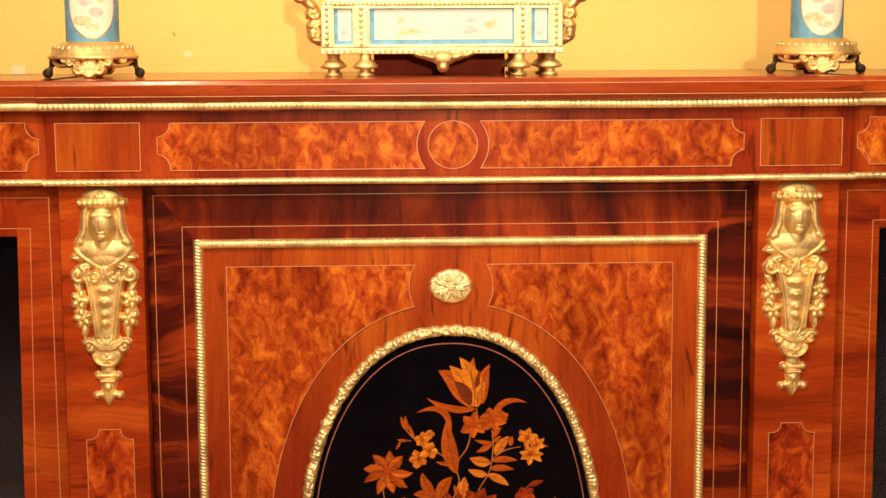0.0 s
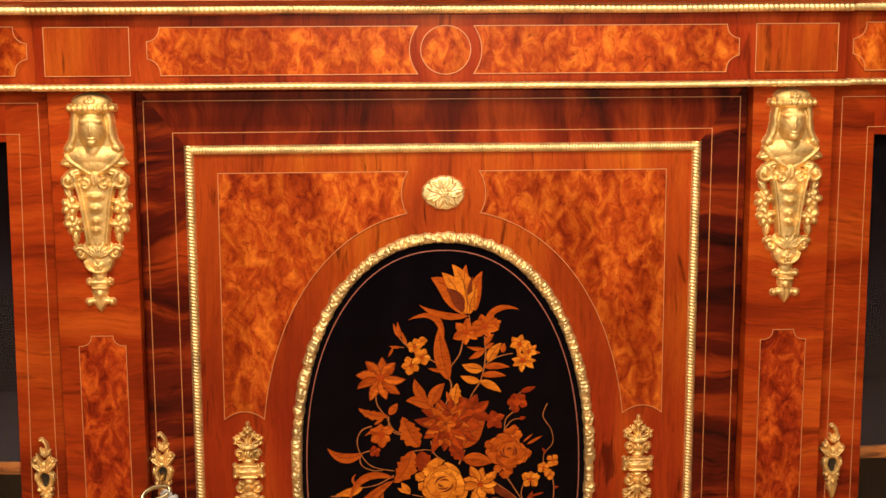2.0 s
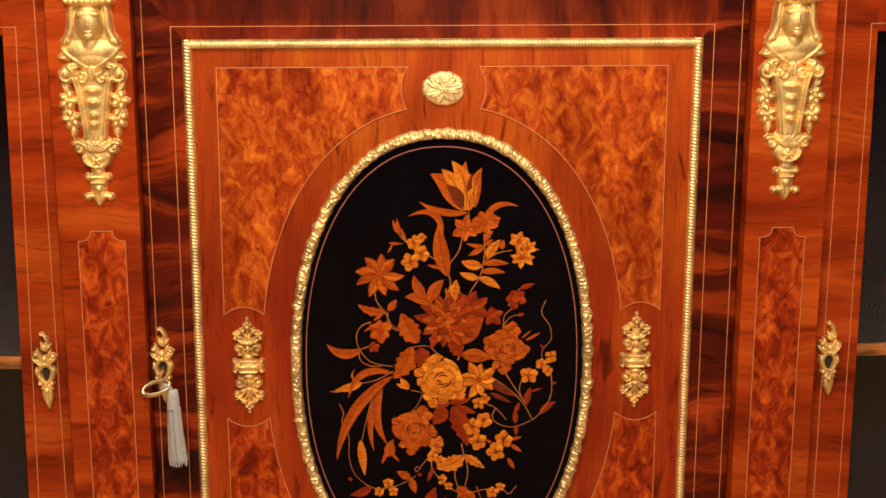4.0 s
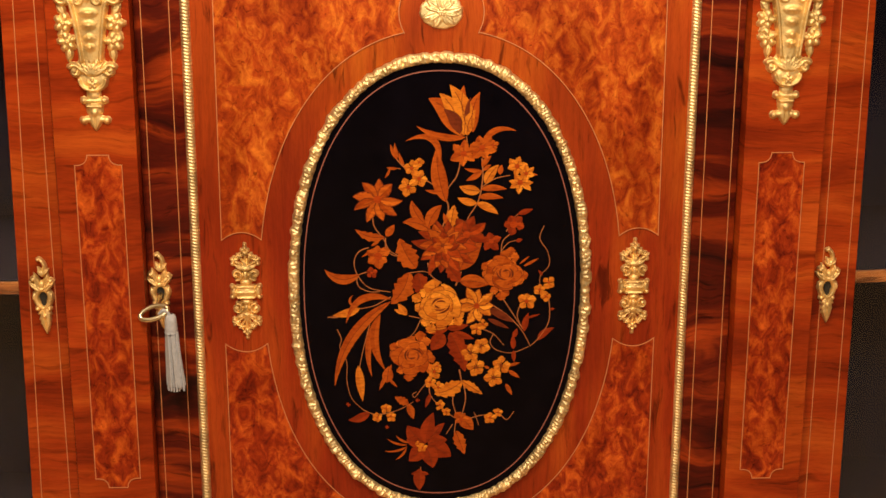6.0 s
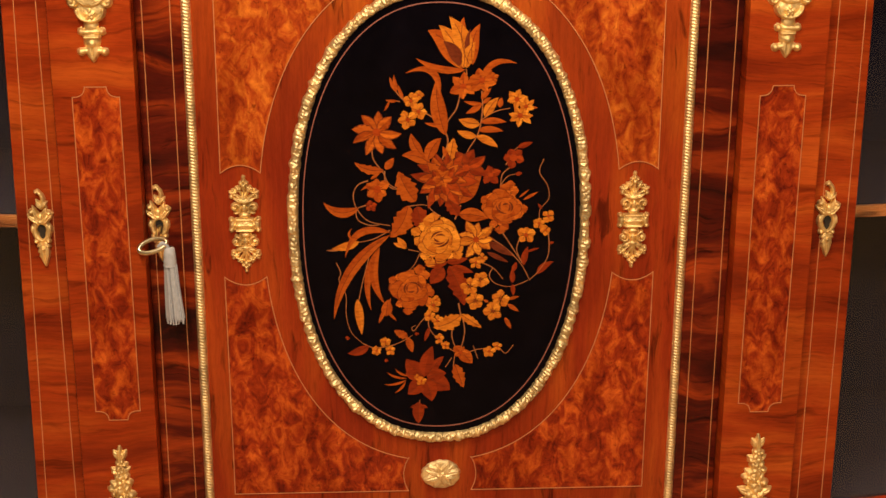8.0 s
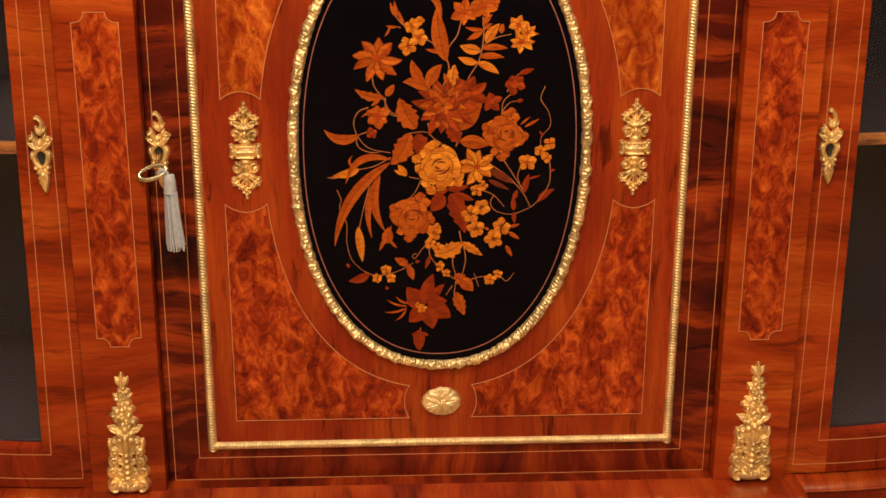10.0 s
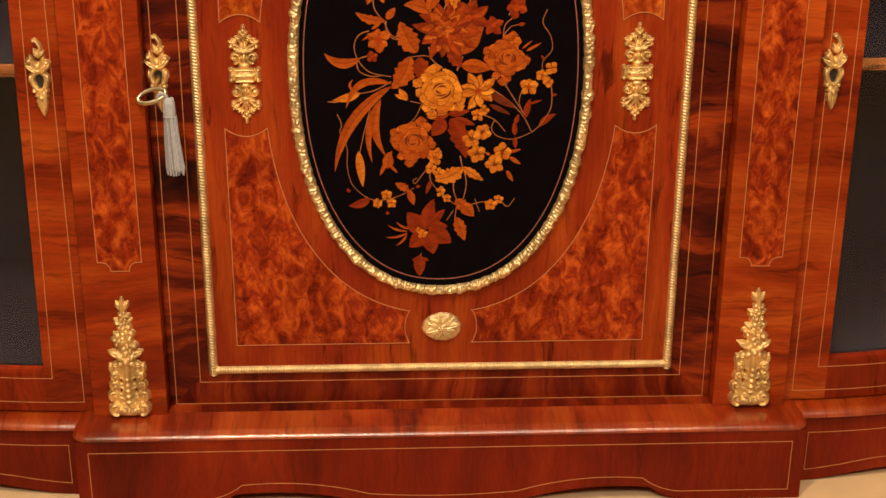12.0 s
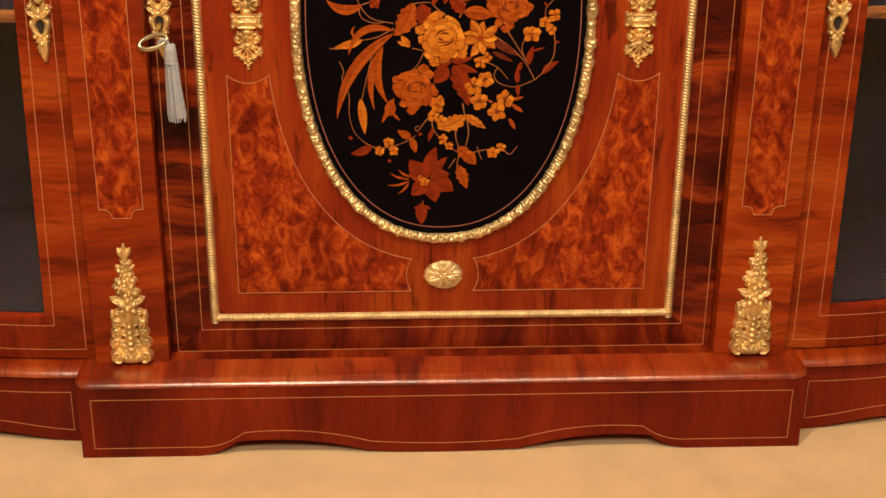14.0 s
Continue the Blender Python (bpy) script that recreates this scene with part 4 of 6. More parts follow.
def escutcheon_mesh():
    r = Relief(-0.020, 0.020, -0.053, 0.053, 0.0005)
    # ring round the keyhole
    r.tube([(0.0098 * math.cos(radians(a)), 0.0118 * math.sin(radians(a)) - 0.004) for a in range(0, 360, 5)], 0.0040, 0.0056)
    r.pair(0.0125, -0.0015, 0.0026, 0.0060, 0.0062, 8)
    # ruffled leaves above it
    r.blob(0, 0.0130, 0.0085, 0.0060, 0.0052)
    for x, z, long, wide, turn in ((0.001, 0.006, 0.0215, 0.0090, 38), (-0.001, 0.006, 0.0215, 0.0090, 148), (0.003, 0.009, 0.0200, 0.0085, 72), (-0.003, 0.009, 0.0215, 0.0085, 112)):
        r.leaf(x, z, long, wide, 0.0078, turn)
    r.blob(-0.0125, 0.0210, 0.0042, 0.0034, 0.0078, 20)
    r.blob(0.0125, 0.0190, 0.0040, 0.0032, 0.0074, -20)
    r.pair(0.0070, 0.0080, 0.0062, 0.0024, 0.0074, 32)
    # hooked tip
    r.tube([(0.0012 + 0.0048 * math.sin(2.9 * t) - 0.0040 * t * t, 0.0270 + 0.0200 * t) for t in np.linspace(0, 1, 30)], 0.0036, 0.0060, 0, 0.7)
    r.blob(-0.0040, 0.0462, 0.0026, 0.0024, 0.0056)
    for turn, long in ((40, 0.0110), (128, 0.0120), (155, 0.0090)):
        r.leaf(0.002, 0.0270, long, 0.0062, 0.0066, turn)
    # leaf drop with a bead
    r.leaf(0.001, -0.0170, 0.0350, 0.0150, 0.0062, -88)
    for z, long in ((-0.0180, 0.0130), (-0.0260, 0.0110), (-0.0330, 0.0090)):
        for turn in (-142, -38):
            r.leaf(0.001, z, long, 0.0056, 0.0058, turn)
    r.pair(0.0085, -0.0175, 0.0036, 0.0032, 0.0068)
    r.blob(0.001, -0.0270, 0.0030, 0.0034, 0.0086)
    r.sink(0.0005, -0.0020, 0.0058, 0.0056, 0.0004)
    r.sink(0.0005, -0.0085, 0.0042, 0.0066, 0.0004)
    return r.mesh("escutcheon", GILT)


def rosette_mesh(a, b):
    r = Relief(-a - 0.002, a + 0.002, -b - 0.002, b + 0.002, 0.0005)
    u, v = r.x / a, r.z / b
    rad, ang = np.hypot(u, v), np.arctan2(v, u)
    rim = 0.96 + 0.035 * np.abs(np.sin(6 * ang + 0.6)) - 0.02 * np.cos(3 * ang)
    r.raise_to(np.where(rad < rim, 0.0022 + 0.0026 * np.sqrt(np.maximum(0, 1 - (rad / rim) ** 2)), 0))
    for i in range(12):
        q = radians(30 * i + 8 + 7 * math.sin(2.3 * i))
        far = 0.95 if i % 2 == 0 else 0.80
        tip = math.hypot(a * far * math.cos(q), b * far * math.sin(q))
        r.leaf(0.16 * a * math.cos(q), 0.16 * b * math.sin(q), tip - 0.0028, 0.0098 if i % 2 == 0 else 0.0058, 0.0036 if i % 2 == 0 else 0.0046, math.degrees(math.atan2(b * math.sin(q), a * math.cos(q))) + 6, 0.0036)
    r.flower(0, 0, 0.0056, 0.0036, 6, 0, 0.0052)
    return r.mesh("rosette", GILT_PALE)


def gilt_mounts():
    caryatid, corner_piece, strap, plate_lock = caryatid_mesh(), corner_mount_mesh(), strap_mount_mesh(), escutcheon_mesh()
    for side in (-1, 1):
        mount("caryatid_mount", caryatid, cabinet, side * 0.4015, -0.0252, 1.0225, "gilt female herm mount with flower drops", (1, 0.82, 1))
        mount("corner_mount", corner_piece, cabinet, side * 0.4035, -0.0252, 0.1155, "gilt tapering flower spray mount", (0.92, 1, 1))
        mount("strap_mount", strap, centre_door, side * 0.2365 - 0.0018, -0.0012, 0.5645, "pierced gilt scroll mount")
    for x, y in ((-0.4790, -0.0135), (-0.3415, -0.0002), (0.4715, -0.0135)):
        name = mount("escutcheon", plate_lock, cabinet if abs(x) > 0.4 else centre_door, x, y, 0.5675, "gilt rococo keyhole plate", (0.84, 1, 0.96))
        # flat dark plates paint the shade inside the keyhole
        hole = bmesh.new()
        plate(hole, arc(0.0005, -0.0020, 0.0056, 0.0054, 0, 330, 11), -0.0008, 0.0)
        plate(hole, rect(-0.0033, 0.0043, -0.0145, -0.0040), -0.0009, 0.0)
        part("keyhole", hole, KEYHOLE_SHADE, name)
    mount("rosette", rosette_mesh(0.0250, 0.0198), centre_door, -0.0015, -0.0012, 0.9015, "oval gilt rosette")
    mount("rosette", rosette_mesh(0.0250, 0.0198), centre_door, 0.0, -0.0012, 0.2235, "oval gilt rosette")


gilt_mounts()


# ---- floral marquetry of the oval ----
FLOOR = 0.0027
_layer = [0]


def lift(level):
    """Pieces laid one over another rise by a hair each; level: 0 stems, 1 leaves, 2 flowers and up."""
    _layer[0] = (_layer[0] + 1) % 20
    return FLOOR + 0.00025 * level + 0.000011 * _layer[0]


def smooth_line(pts, n=7):
    """A soft curve through the points."""
    if len(pts) < 3:
        return list(pts)
    out = []
    ext = [pts[0], *pts, pts[-1]]
    for i in range(1, len(ext) - 2):
        p0, p1, p2, p3 = [Vector(p) for p in ext[i - 1:i + 3]]
        for k in range(n):
            t = k / n
            q = 0.5 * ((2 * p1) + (p2 - p0) * t + (2 * p0 - 5 * p1 + 4 * p2 - p3) * t * t + (3 * p1 - p0 - 3 * p2 + p3) * t ** 3)
            out.append((q.x, q.y))
    return out + [tuple(pts[-1])]


def stem(width, *pts):
    line = smooth_line(pts)
    n = len(line)
    part("inlaid_stem", strip(bmesh.new(), line, [0.8 * width * (1.0 - 0.35 * i / n) for i in range(n)], out=lift(0), high=0.0001), WOOD_STEM, centre_door)


def leaf_halves(bm, a, b, width, bend, serrated, out, split=True, fat=0.8):
    (x0, z0), (x1, z1) = a, b
    dx, dz = x1 - x0, z1 - z0
    length = math.hypot(dx, dz)
    n = 18
    mid, side = [], ([], [])
    for i in range(n + 1):
        t = i / n
        k = bend * 4 * t * (1 - t)
        p = Vector((x0 + dx * t - dz * k, z0 + dz * t + dx * k))
        slope = bend * 4 * (1 - 2 * t)
        d = Vector((dx - dz * slope, dz + dx * slope)).normalized()
        w = width / 2 * math.sin(math.pi * t ** fat) ** 0.85
        if serrated:
            w *= 1.12 - 0.42 * ((t * 4.5) % 1.0)
        mid.append(p)
        for k2, s in ((0, 1), (1, -1)):
            side[k2].append(p + Vector((-d.y, d.x)) * s * max(w, 0.00012))
    gap = 0.00012 if split else 0.0
    for k2, s in ((0, 1), (1, -1)):
        a_row = [bm.verts.new((m.x, -out, m.y)) for m in mid]
        b_row = [bm.verts.new((q.x, -out, q.y)) for q in side[k2]]
        for i in range(n):
            bm.faces.new((a_row[i], a_row[i + 1], b_row[i + 1], b_row[i]))
    return bm


def leaf(a, b, width, wood, bend=0.0, serrated=False):
    bm = bmesh.new()
    out = lift(1)
    leaf_halves(bm, a, b, width, bend, serrated, out)
    part("inlaid_leaf" if width > 0.004 else "inlaid_blade", bm, wood, centre_door)
    if width > 0.011:
        (x0, z0), (x1, z1) = a, b
        dx, dz = x1 - x0, z1 - z0
        pts = [(x0 + dx * t - dz * bend * 4 * t * (1 - t), z0 + dz * t + dx * bend * 4 * t * (1 - t)) for t in np.linspace(0.02, 0.85, 9)]
        part("inlaid_vein", strip(bmesh.new(), pts, 0.0007, out=lift(2) - 0.0001, high=0.00002), WOOD_DEEP, centre_door)


def bloom(at, radius, petals, wood, turn, point, core, core_wood, level=2):
    """An open flower: separate petals with uneven edges, each with a scorched line; large ones are edged dark."""
    light, dark, veins = bmesh.new(), bmesh.new(), bmesh.new()
    out = lift(level)
    x, z = at
    wobble = random.Random(int(radius * 1e6) + petals + int(x * 1e4))
    large = radius > 0.018
    for i in range(petals):
        a = radians(turn + 360 * i / petals + wobble.uniform(-9, 9))
        q = radius * wobble.uniform(0.84, 1.12)
        c, s = math.cos(a), math.sin(a)
        wide = 2 * radius * math.sin(math.pi / petals) * (0.80 - 0.24 * point) * wobble.uniform(0.85, 1.12)
        bend, fat = wobble.uniform(-0.09, 0.09), 0.85 if point > 0.6 else 1.25
        foot = (x + 0.10 * q * c, z + 0.10 * q * s)
        if large:
            leaf_halves(dark, foot, (x + (q + 0.0010) * c, z + (q + 0.0010) * s), wide + 0.0021, bend, False, out + i * 0.000006, False, fat)
        leaf_halves(light, foot, (x + q * c, z + q * s), wide, bend, radius > 0.008 and i % 2 == 0, out + i * 0.000006 + 0.000003, True, fat)
        if radius > 0.009:
            strip(veins, [(x + q * k * c, z + q * k * s) for k in (0.15, 0.35, 0.55)], [0.0010, 0.0007, 0.0002], out=out + 0.00010, high=0.00001)
    if large:
        part("inlaid_petal_edges", dark, WOOD_DEEP, centre_door)
    else:
        dark.free()
    part("inlaid_flower", light, wood, centre_door)
    if radius > 0.009:
        part("inlaid_petal_veins", veins, WOOD_DEEP, centre_door)
    else:
        veins.free()
    part("inlaid_flower_heart", a_plate(arc(x, z, radius * core * 0.8, radius * core * 0.8, 0, 330, 11), -lift(level + 1), -FLOOR), core_wood, centre_door)


def rose(at, radius, wood, seed):
    """A full-blown rose: two rings of broad petals round a cup, whose folds are scorched crescents."""
    x, z = at
    wobble = random.Random(seed)
    under = []
    for i in range(60):
        a = 2 * math.pi * i / 60
        q = radius * (0.80 + 0.20 * abs(math.sin(2.5 * a + seed)) + 0.03 * math.sin(9 * a))
        under.append((x + q * math.cos(a), z + q * math.sin(a)))
    part("inlaid_rose_ground", a_plate(under, -lift(3), -FLOOR), wood, centre_door)
    for ring, (reach, count, start) in enumerate(((1.10, 6, 0.25), (0.80, 5, 0.05))):
        dark, light = bmesh.new(), bmesh.new()
        out = FLOOR + 0.0011 + 0.00008 * ring
        for i in range(count):
            a = radians(360 * (i + 0.5 * ring) / count + wobble.uniform(-14, 14) + seed * 17)
            q = radius * reach * wobble.uniform(0.86, 1.08)
            wide = 2.3 * q * math.sin(math.pi / count) * wobble.uniform(0.85, 1.05)
            b0 = (x + start * radius * math.cos(a), z + start * radius * math.sin(a))
            e, turn, h = 0.0006, wobble.uniform(-0.16, 0.16), i * 0.000008
            leaf_halves(dark, b0, (x + (q + e) * math.cos(a), z + (q + e) * math.sin(a)), wide + 2 * e, turn, False, out + h, False, 1.9)
            leaf_halves(light, b0, (x + q * math.cos(a), z + q * math.sin(a)), wide, turn, False, out + h + 0.000004, True, 1.9)
        part("inlaid_petal_edges", dark, WOOD_DEEP, centre_door)
        part("inlaid_petals", light, wood, centre_door)
    cup = [(x + 0.05 * radius + 0.56 * radius * math.cos(a) * (1 + 0.08 * math.sin(3 * a + seed)), z + 0.08 * radius + 0.50 * radius * math.sin(a)) for a in np.linspace(0, 2 * math.pi, 33)[:-1]]
    part("inlaid_rose_cup", a_plate(cup, -FLOOR - 0.00135, -FLOOR), wood, centre_door)
    folds = bmesh.new()
    for k in range(5):
        q = radius * (0.62 - 0.070 * k)
        a0 = seed * 40 + 155 * k + wobble.uniform(-35, 35)
        ox, oz = 0.05 * radius - 0.13 * radius * math.cos(radians(a0 + 60)), 0.08 * radius - 0.13 * radius * math.sin(radians(a0 + 60))
        pts = arc(x + ox, z + oz, q, q * 0.86, a0, a0 + 98 - 6 * k, 14)
        strip(folds, pts, [0.0002 + 0.0024 * math.sin(math.pi * i / 14) for i in range(15)], out=FLOOR + 0.00138 + 0.00001 * k, high=0.00001)
    part("inlaid_petal_folds", folds, WOOD_DEEP, centre_door)


stem(0.0018, (0.028, 0.754), (0.029, 0.746), (0.027, 0.736))
stem(0.0021, (0.022, 0.727), (0.017, 0.706), (0.007, 0.691), (0.002, 0.675))
stem(0.0021, (0.047, 0.727), (0.048, 0.703), (0.043, 0.675), (0.03, 0.652), (0.026, 0.631))
stem(0.0017, (0.047, 0.692), (0.063, 0.702), (0.081, 0.706))
stem(0.0021, (-0.045, 0.716), (-0.032, 0.707), (-0.012, 0.696), (0.001, 0.684), (0.005, 0.675))
stem(0.0017, (-0.045, 0.716), (-0.054, 0.726), (-0.06, 0.738))
stem(0.0014, (-0.05, 0.715), (-0.062, 0.716), (-0.067, 0.705))
stem(0.0022, (0.003, 0.679), (0.007, 0.665), (-0.001, 0.64), (-0.007, 0.619))
stem(0.0018, (-0.084, 0.657), (-0.082, 0.644), (-0.071, 0.628), (-0.064, 0.614), (-0.053, 0.607))
stem(0.0019, (-0.069, 0.63), (-0.068, 0.616), (-0.06, 0.608), (-0.052, 0.607))
stem(0.0018, (-0.089, 0.618), (-0.101, 0.613), (-0.107, 0.6), (-0.103, 0.583), (-0.089, 0.567), (-0.063, 0.561))
stem(0.0018, (-0.092, 0.587), (-0.103, 0.582), (-0.102, 0.569), (-0.089, 0.562), (-0.076, 0.562))
stem(0.0018, (0.085, 0.635), (0.073, 0.624), (0.071, 0.605))
stem(0.0015, (0.071, 0.611), (0.08, 0.622), (0.092, 0.625))
stem(0.0015, (0.077, 0.636), (0.086, 0.653), (0.093, 0.659))
stem(0.0014, (0.123, 0.643), (0.118, 0.627), (0.128, 0.61), (0.13, 0.593), (0.12, 0.58), (0.119, 0.568))
stem(0.0017, (0.13, 0.552), (0.132, 0.534), (0.13, 0.517), (0.119, 0.499), (0.109, 0.489))
stem(0.0019, (0.061, 0.543), (0.081, 0.528), (0.098, 0.509), (0.109, 0.488))
stem(0.0019, (0.072, 0.554), (0.086, 0.532), (0.099, 0.511))
stem(0.0015, (0.095, 0.541), (0.092, 0.529), (0.096, 0.517), (0.101, 0.511))
stem(0.0017, (0.048, 0.512), (0.063, 0.505), (0.076, 0.49))
stem(0.0015, (0.063, 0.505), (0.059, 0.494), (0.067, 0.484), (0.086, 0.48), (0.107, 0.488))
stem(0.0018, (-0.063, 0.555), (-0.083, 0.544), (-0.102, 0.54))
stem(0.0015, (-0.089, 0.52), (-0.097, 0.489), (-0.103, 0.461))
stem(0.0014, (-0.041, 0.53), (-0.028, 0.527))
stem(0.0014, (-0.026, 0.527), (-0.033, 0.511), (-0.04, 0.503))
stem(0.0014, (-0.129, 0.514), (-0.124, 0.501), (-0.126, 0.49), (-0.118, 0.471), (-0.118, 0.445), (-0.112, 0.422), (-0.098, 0.407))
stem(0.0017, (-0.098, 0.407), (-0.084, 0.401), (-0.065, 0.403), (-0.049, 0.409), (-0.036, 0.417))
stem(0.0015, (-0.017, 0.445), (-0.026, 0.434), (-0.034, 0.423), (-0.037, 0.427), (-0.032, 0.43))
stem(0.0017, (-0.015, 0.442), (-0.016, 0.43), (-0.01, 0.418), (0.006, 0.402), (0.016, 0.394))
stem(0.0021, (0.021, 0.459), (0.024, 0.443))
stem(0.0019, (0.016, 0.439), (0.013, 0.416), (0.019, 0.396))
stem(0.0019, (0.026, 0.441), (0.029, 0.42), (0.024, 0.396))
stem(0.0015, (0.033, 0.393), (0.047, 0.397), (0.06, 0.398))
stem(0.0015, (0.073, 0.398), (0.081, 0.391), (0.09, 0.402))
stem(0.0014, (0.043, 0.395), (0.04, 0.401), (0.046, 0.384))
stem(0.0015, (0.017, 0.391), (0.015, 0.374))
stem(0.0014, (-0.027, 0.329), (-0.028, 0.319))
stem(0.0014, (0.013, 0.386), (0.005, 0.373))
stem(0.0023, (0.016, 0.568), (0.023, 0.586))
stem(0.0018, (-0.018, 0.598), (-0.014, 0.582), (-0.001, 0.572))
stem(0.0015, (-0.041, 0.585), (-0.025, 0.587), (-0.015, 0.585))
leaf((0.004, 0.674), (-0.007, 0.74), 0.0186, WOOD_MID, 0.05)
leaf((-0.003, 0.723), (-0.044, 0.749), 0.0081, WOOD_MID, -0.38)
leaf((0.046, 0.74), (0.088, 0.76), 0.0075, WOOD_MID, 0.25)
leaf((0.045, 0.687), (0.02, 0.693), 0.0124, WOOD_LIGHT, 0.06)
leaf((0.046, 0.689), (0.077, 0.689), 0.0081, WOOD_MID, 0.06)
leaf((0.043, 0.679), (0.073, 0.678), 0.0081, WOOD_MID, 0.06)
leaf((0.041, 0.672), (0.018, 0.679), 0.0093, WOOD_LIGHT, 0.06)
leaf((0.041, 0.672), (0.067, 0.658), 0.0099, WOOD_LIGHT, 0.06)
leaf((0.047, 0.712), (0.026, 0.715), 0.0050, WOOD_MID, 0.06)
leaf((0.047, 0.712), (0.028, 0.7), 0.0075, WOOD_MID, 0.06)
leaf((0.051, 0.696), (0.067, 0.719), 0.0118, WOOD_LIGHT, 0.06)
leaf((0.069, 0.707), (0.071, 0.719), 0.0068, WOOD_MID, 0.06)
leaf((0.047, 0.717), (0.058, 0.73), 0.0068, WOOD_MID, 0.06)
leaf((0.049, 0.712), (0.058, 0.719), 0.0050, WOOD_MID, 0.06)
leaf((-0.054, 0.727), (-0.062, 0.745), 0.0050, WOOD_MID, 0.05)
leaf((-0.053, 0.729), (-0.057, 0.747), 0.0043, WOOD_MID, 0.05)
leaf((-0.046, 0.719), (-0.052, 0.735), 0.0043, WOOD_MID, 0.05)
leaf((-0.054, 0.716), (-0.067, 0.717), 0.0037, WOOD_MID, 0.05)
leaf((-0.063, 0.715), (-0.069, 0.704), 0.0031, WOOD_MID, 0.05)
leaf((-0.005, 0.693), (-0.013, 0.707), 0.0050, WOOD_MID, 0.05)
leaf((0.001, 0.686), (-0.021, 0.689), 0.0050, WOOD_MID, 0.05)
leaf((0.1, 0.706), (0.114, 0.706), 0.0043, WOOD_MID, 0.05)
leaf((-0.07, 0.631), (-0.105, 0.641), 0.0112, WOOD_MID, 0.12, True)
leaf((-0.068, 0.632), (-0.058, 0.646), 0.0093, WOOD_MID)
leaf((-0.023, 0.649), (-0.037, 0.676), 0.0124, WOOD_MID, 0.10)
leaf((-0.015, 0.639), (-0.048, 0.649), 0.0149, WOOD_MID, -0.12)
leaf((-0.017, 0.643), (-0.001, 0.67), 0.0149, WOOD_MID, 0.10)
leaf((0.009, 0.641), (0.014, 0.67), 0.0149, WOOD_LIGHT, 0.00, True)
leaf((0.007, 0.644), (0.001, 0.66), 0.0062, WOOD_MID)
leaf((0.021, 0.588), (0.048, 0.624), 0.0248, WOOD_MID, 0.08)
leaf((-0.032, 0.591), (-0.052, 0.629), 0.0248, WOOD_MID, 0.05, True)
leaf((-0.041, 0.586), (-0.063, 0.546), 0.0248, WOOD_MID, 0.10, True)
leaf((-0.03, 0.585), (-0.023, 0.553), 0.0211, WOOD_RED, 0.00, True)
leaf((-0.101, 0.584), (-0.143, 0.591), 0.0124, WOOD_MID, 0.22)
leaf((0.021, 0.574), (0.057, 0.569), 0.0174, WOOD_MID, 0.05)
leaf((0.021, 0.573), (0.004, 0.597), 0.0161, WOOD_RED, 0.00, True)
leaf((-0.086, 0.62), (-0.075, 0.627), 0.0037, WOOD_MID)
leaf((-0.08, 0.618), (-0.098, 0.606), 0.0037, WOOD_MID)
leaf((0.089, 0.624), (0.097, 0.626), 0.0050, WOOD_RED)
leaf((0.091, 0.658), (0.109, 0.664), 0.0068, WOOD_RED)
leaf((0.099, 0.592), (0.117, 0.602), 0.0037, WOOD_MID)
leaf((0.094, 0.595), (0.106, 0.605), 0.0025, WOOD_MID)
leaf((0.101, 0.508), (0.106, 0.532), 0.0081, WOOD_RED, 0.05)
leaf((0.103, 0.525), (0.12, 0.53), 0.0031, WOOD_RED)
leaf((0.118, 0.496), (0.138, 0.512), 0.0087, WOOD_RED, 0.10)
leaf((0.088, 0.485), (0.087, 0.503), 0.0068, WOOD_RED)
leaf((0.088, 0.483), (0.089, 0.468), 0.0056, WOOD_RED)
leaf((0.088, 0.5), (0.092, 0.512), 0.0062, WOOD_RED)
leaf((0.132, 0.536), (0.138, 0.537), 0.0037, WOOD_RED)
leaf((0.122, 0.58), (0.117, 0.587), 0.0031, WOOD_RED)
leaf((0.056, 0.539), (0.088, 0.52), 0.0099, WOOD_DEEP)
leaf((0.056, 0.525), (0.082, 0.512), 0.0062, WOOD_DEEP)
leaf((0.007, 0.513), (-0.021, 0.509), 0.0112, WOOD_RED)
leaf((0.006, 0.513), (0.032, 0.517), 0.0099, WOOD_RED)
leaf((0.002, 0.506), (-0.014, 0.485), 0.0186, WOOD_RED)
leaf((0.009, 0.508), (0.028, 0.456), 0.0236, WOOD_RED, 0.05, True)
leaf((0.013, 0.508), (0.039, 0.499), 0.0087, WOOD_RED)
leaf((-0.101, 0.541), (-0.134, 0.532), 0.0106, WOOD_LIGHT, 0.05)
leaf((-0.063, 0.552), (-0.118, 0.521), 0.0093, WOOD_MID, -0.28)
leaf((-0.063, 0.549), (-0.133, 0.44), 0.0137, WOOD_MID, -0.12)
leaf((-0.079, 0.53), (-0.087, 0.451), 0.0081, WOOD_MID, -0.10)
leaf((-0.076, 0.533), (-0.07, 0.459), 0.0106, WOOD_MID, -0.14)
leaf((-0.104, 0.466), (-0.099, 0.419), 0.0106, WOOD_LIGHT)
leaf((-0.108, 0.543), (-0.109, 0.558), 0.0031, WOOD_MID, 0.30)
leaf((-0.126, 0.53), (-0.141, 0.53), 0.0025, WOOD_STEM)
leaf((-0.044, 0.531), (-0.054, 0.546), 0.0087, WOOD_LIGHT)
leaf((-0.048, 0.533), (-0.059, 0.539), 0.0050, WOOD_LIGHT)
leaf((-0.069, 0.443), (-0.066, 0.465), 0.0137, WOOD_MID)
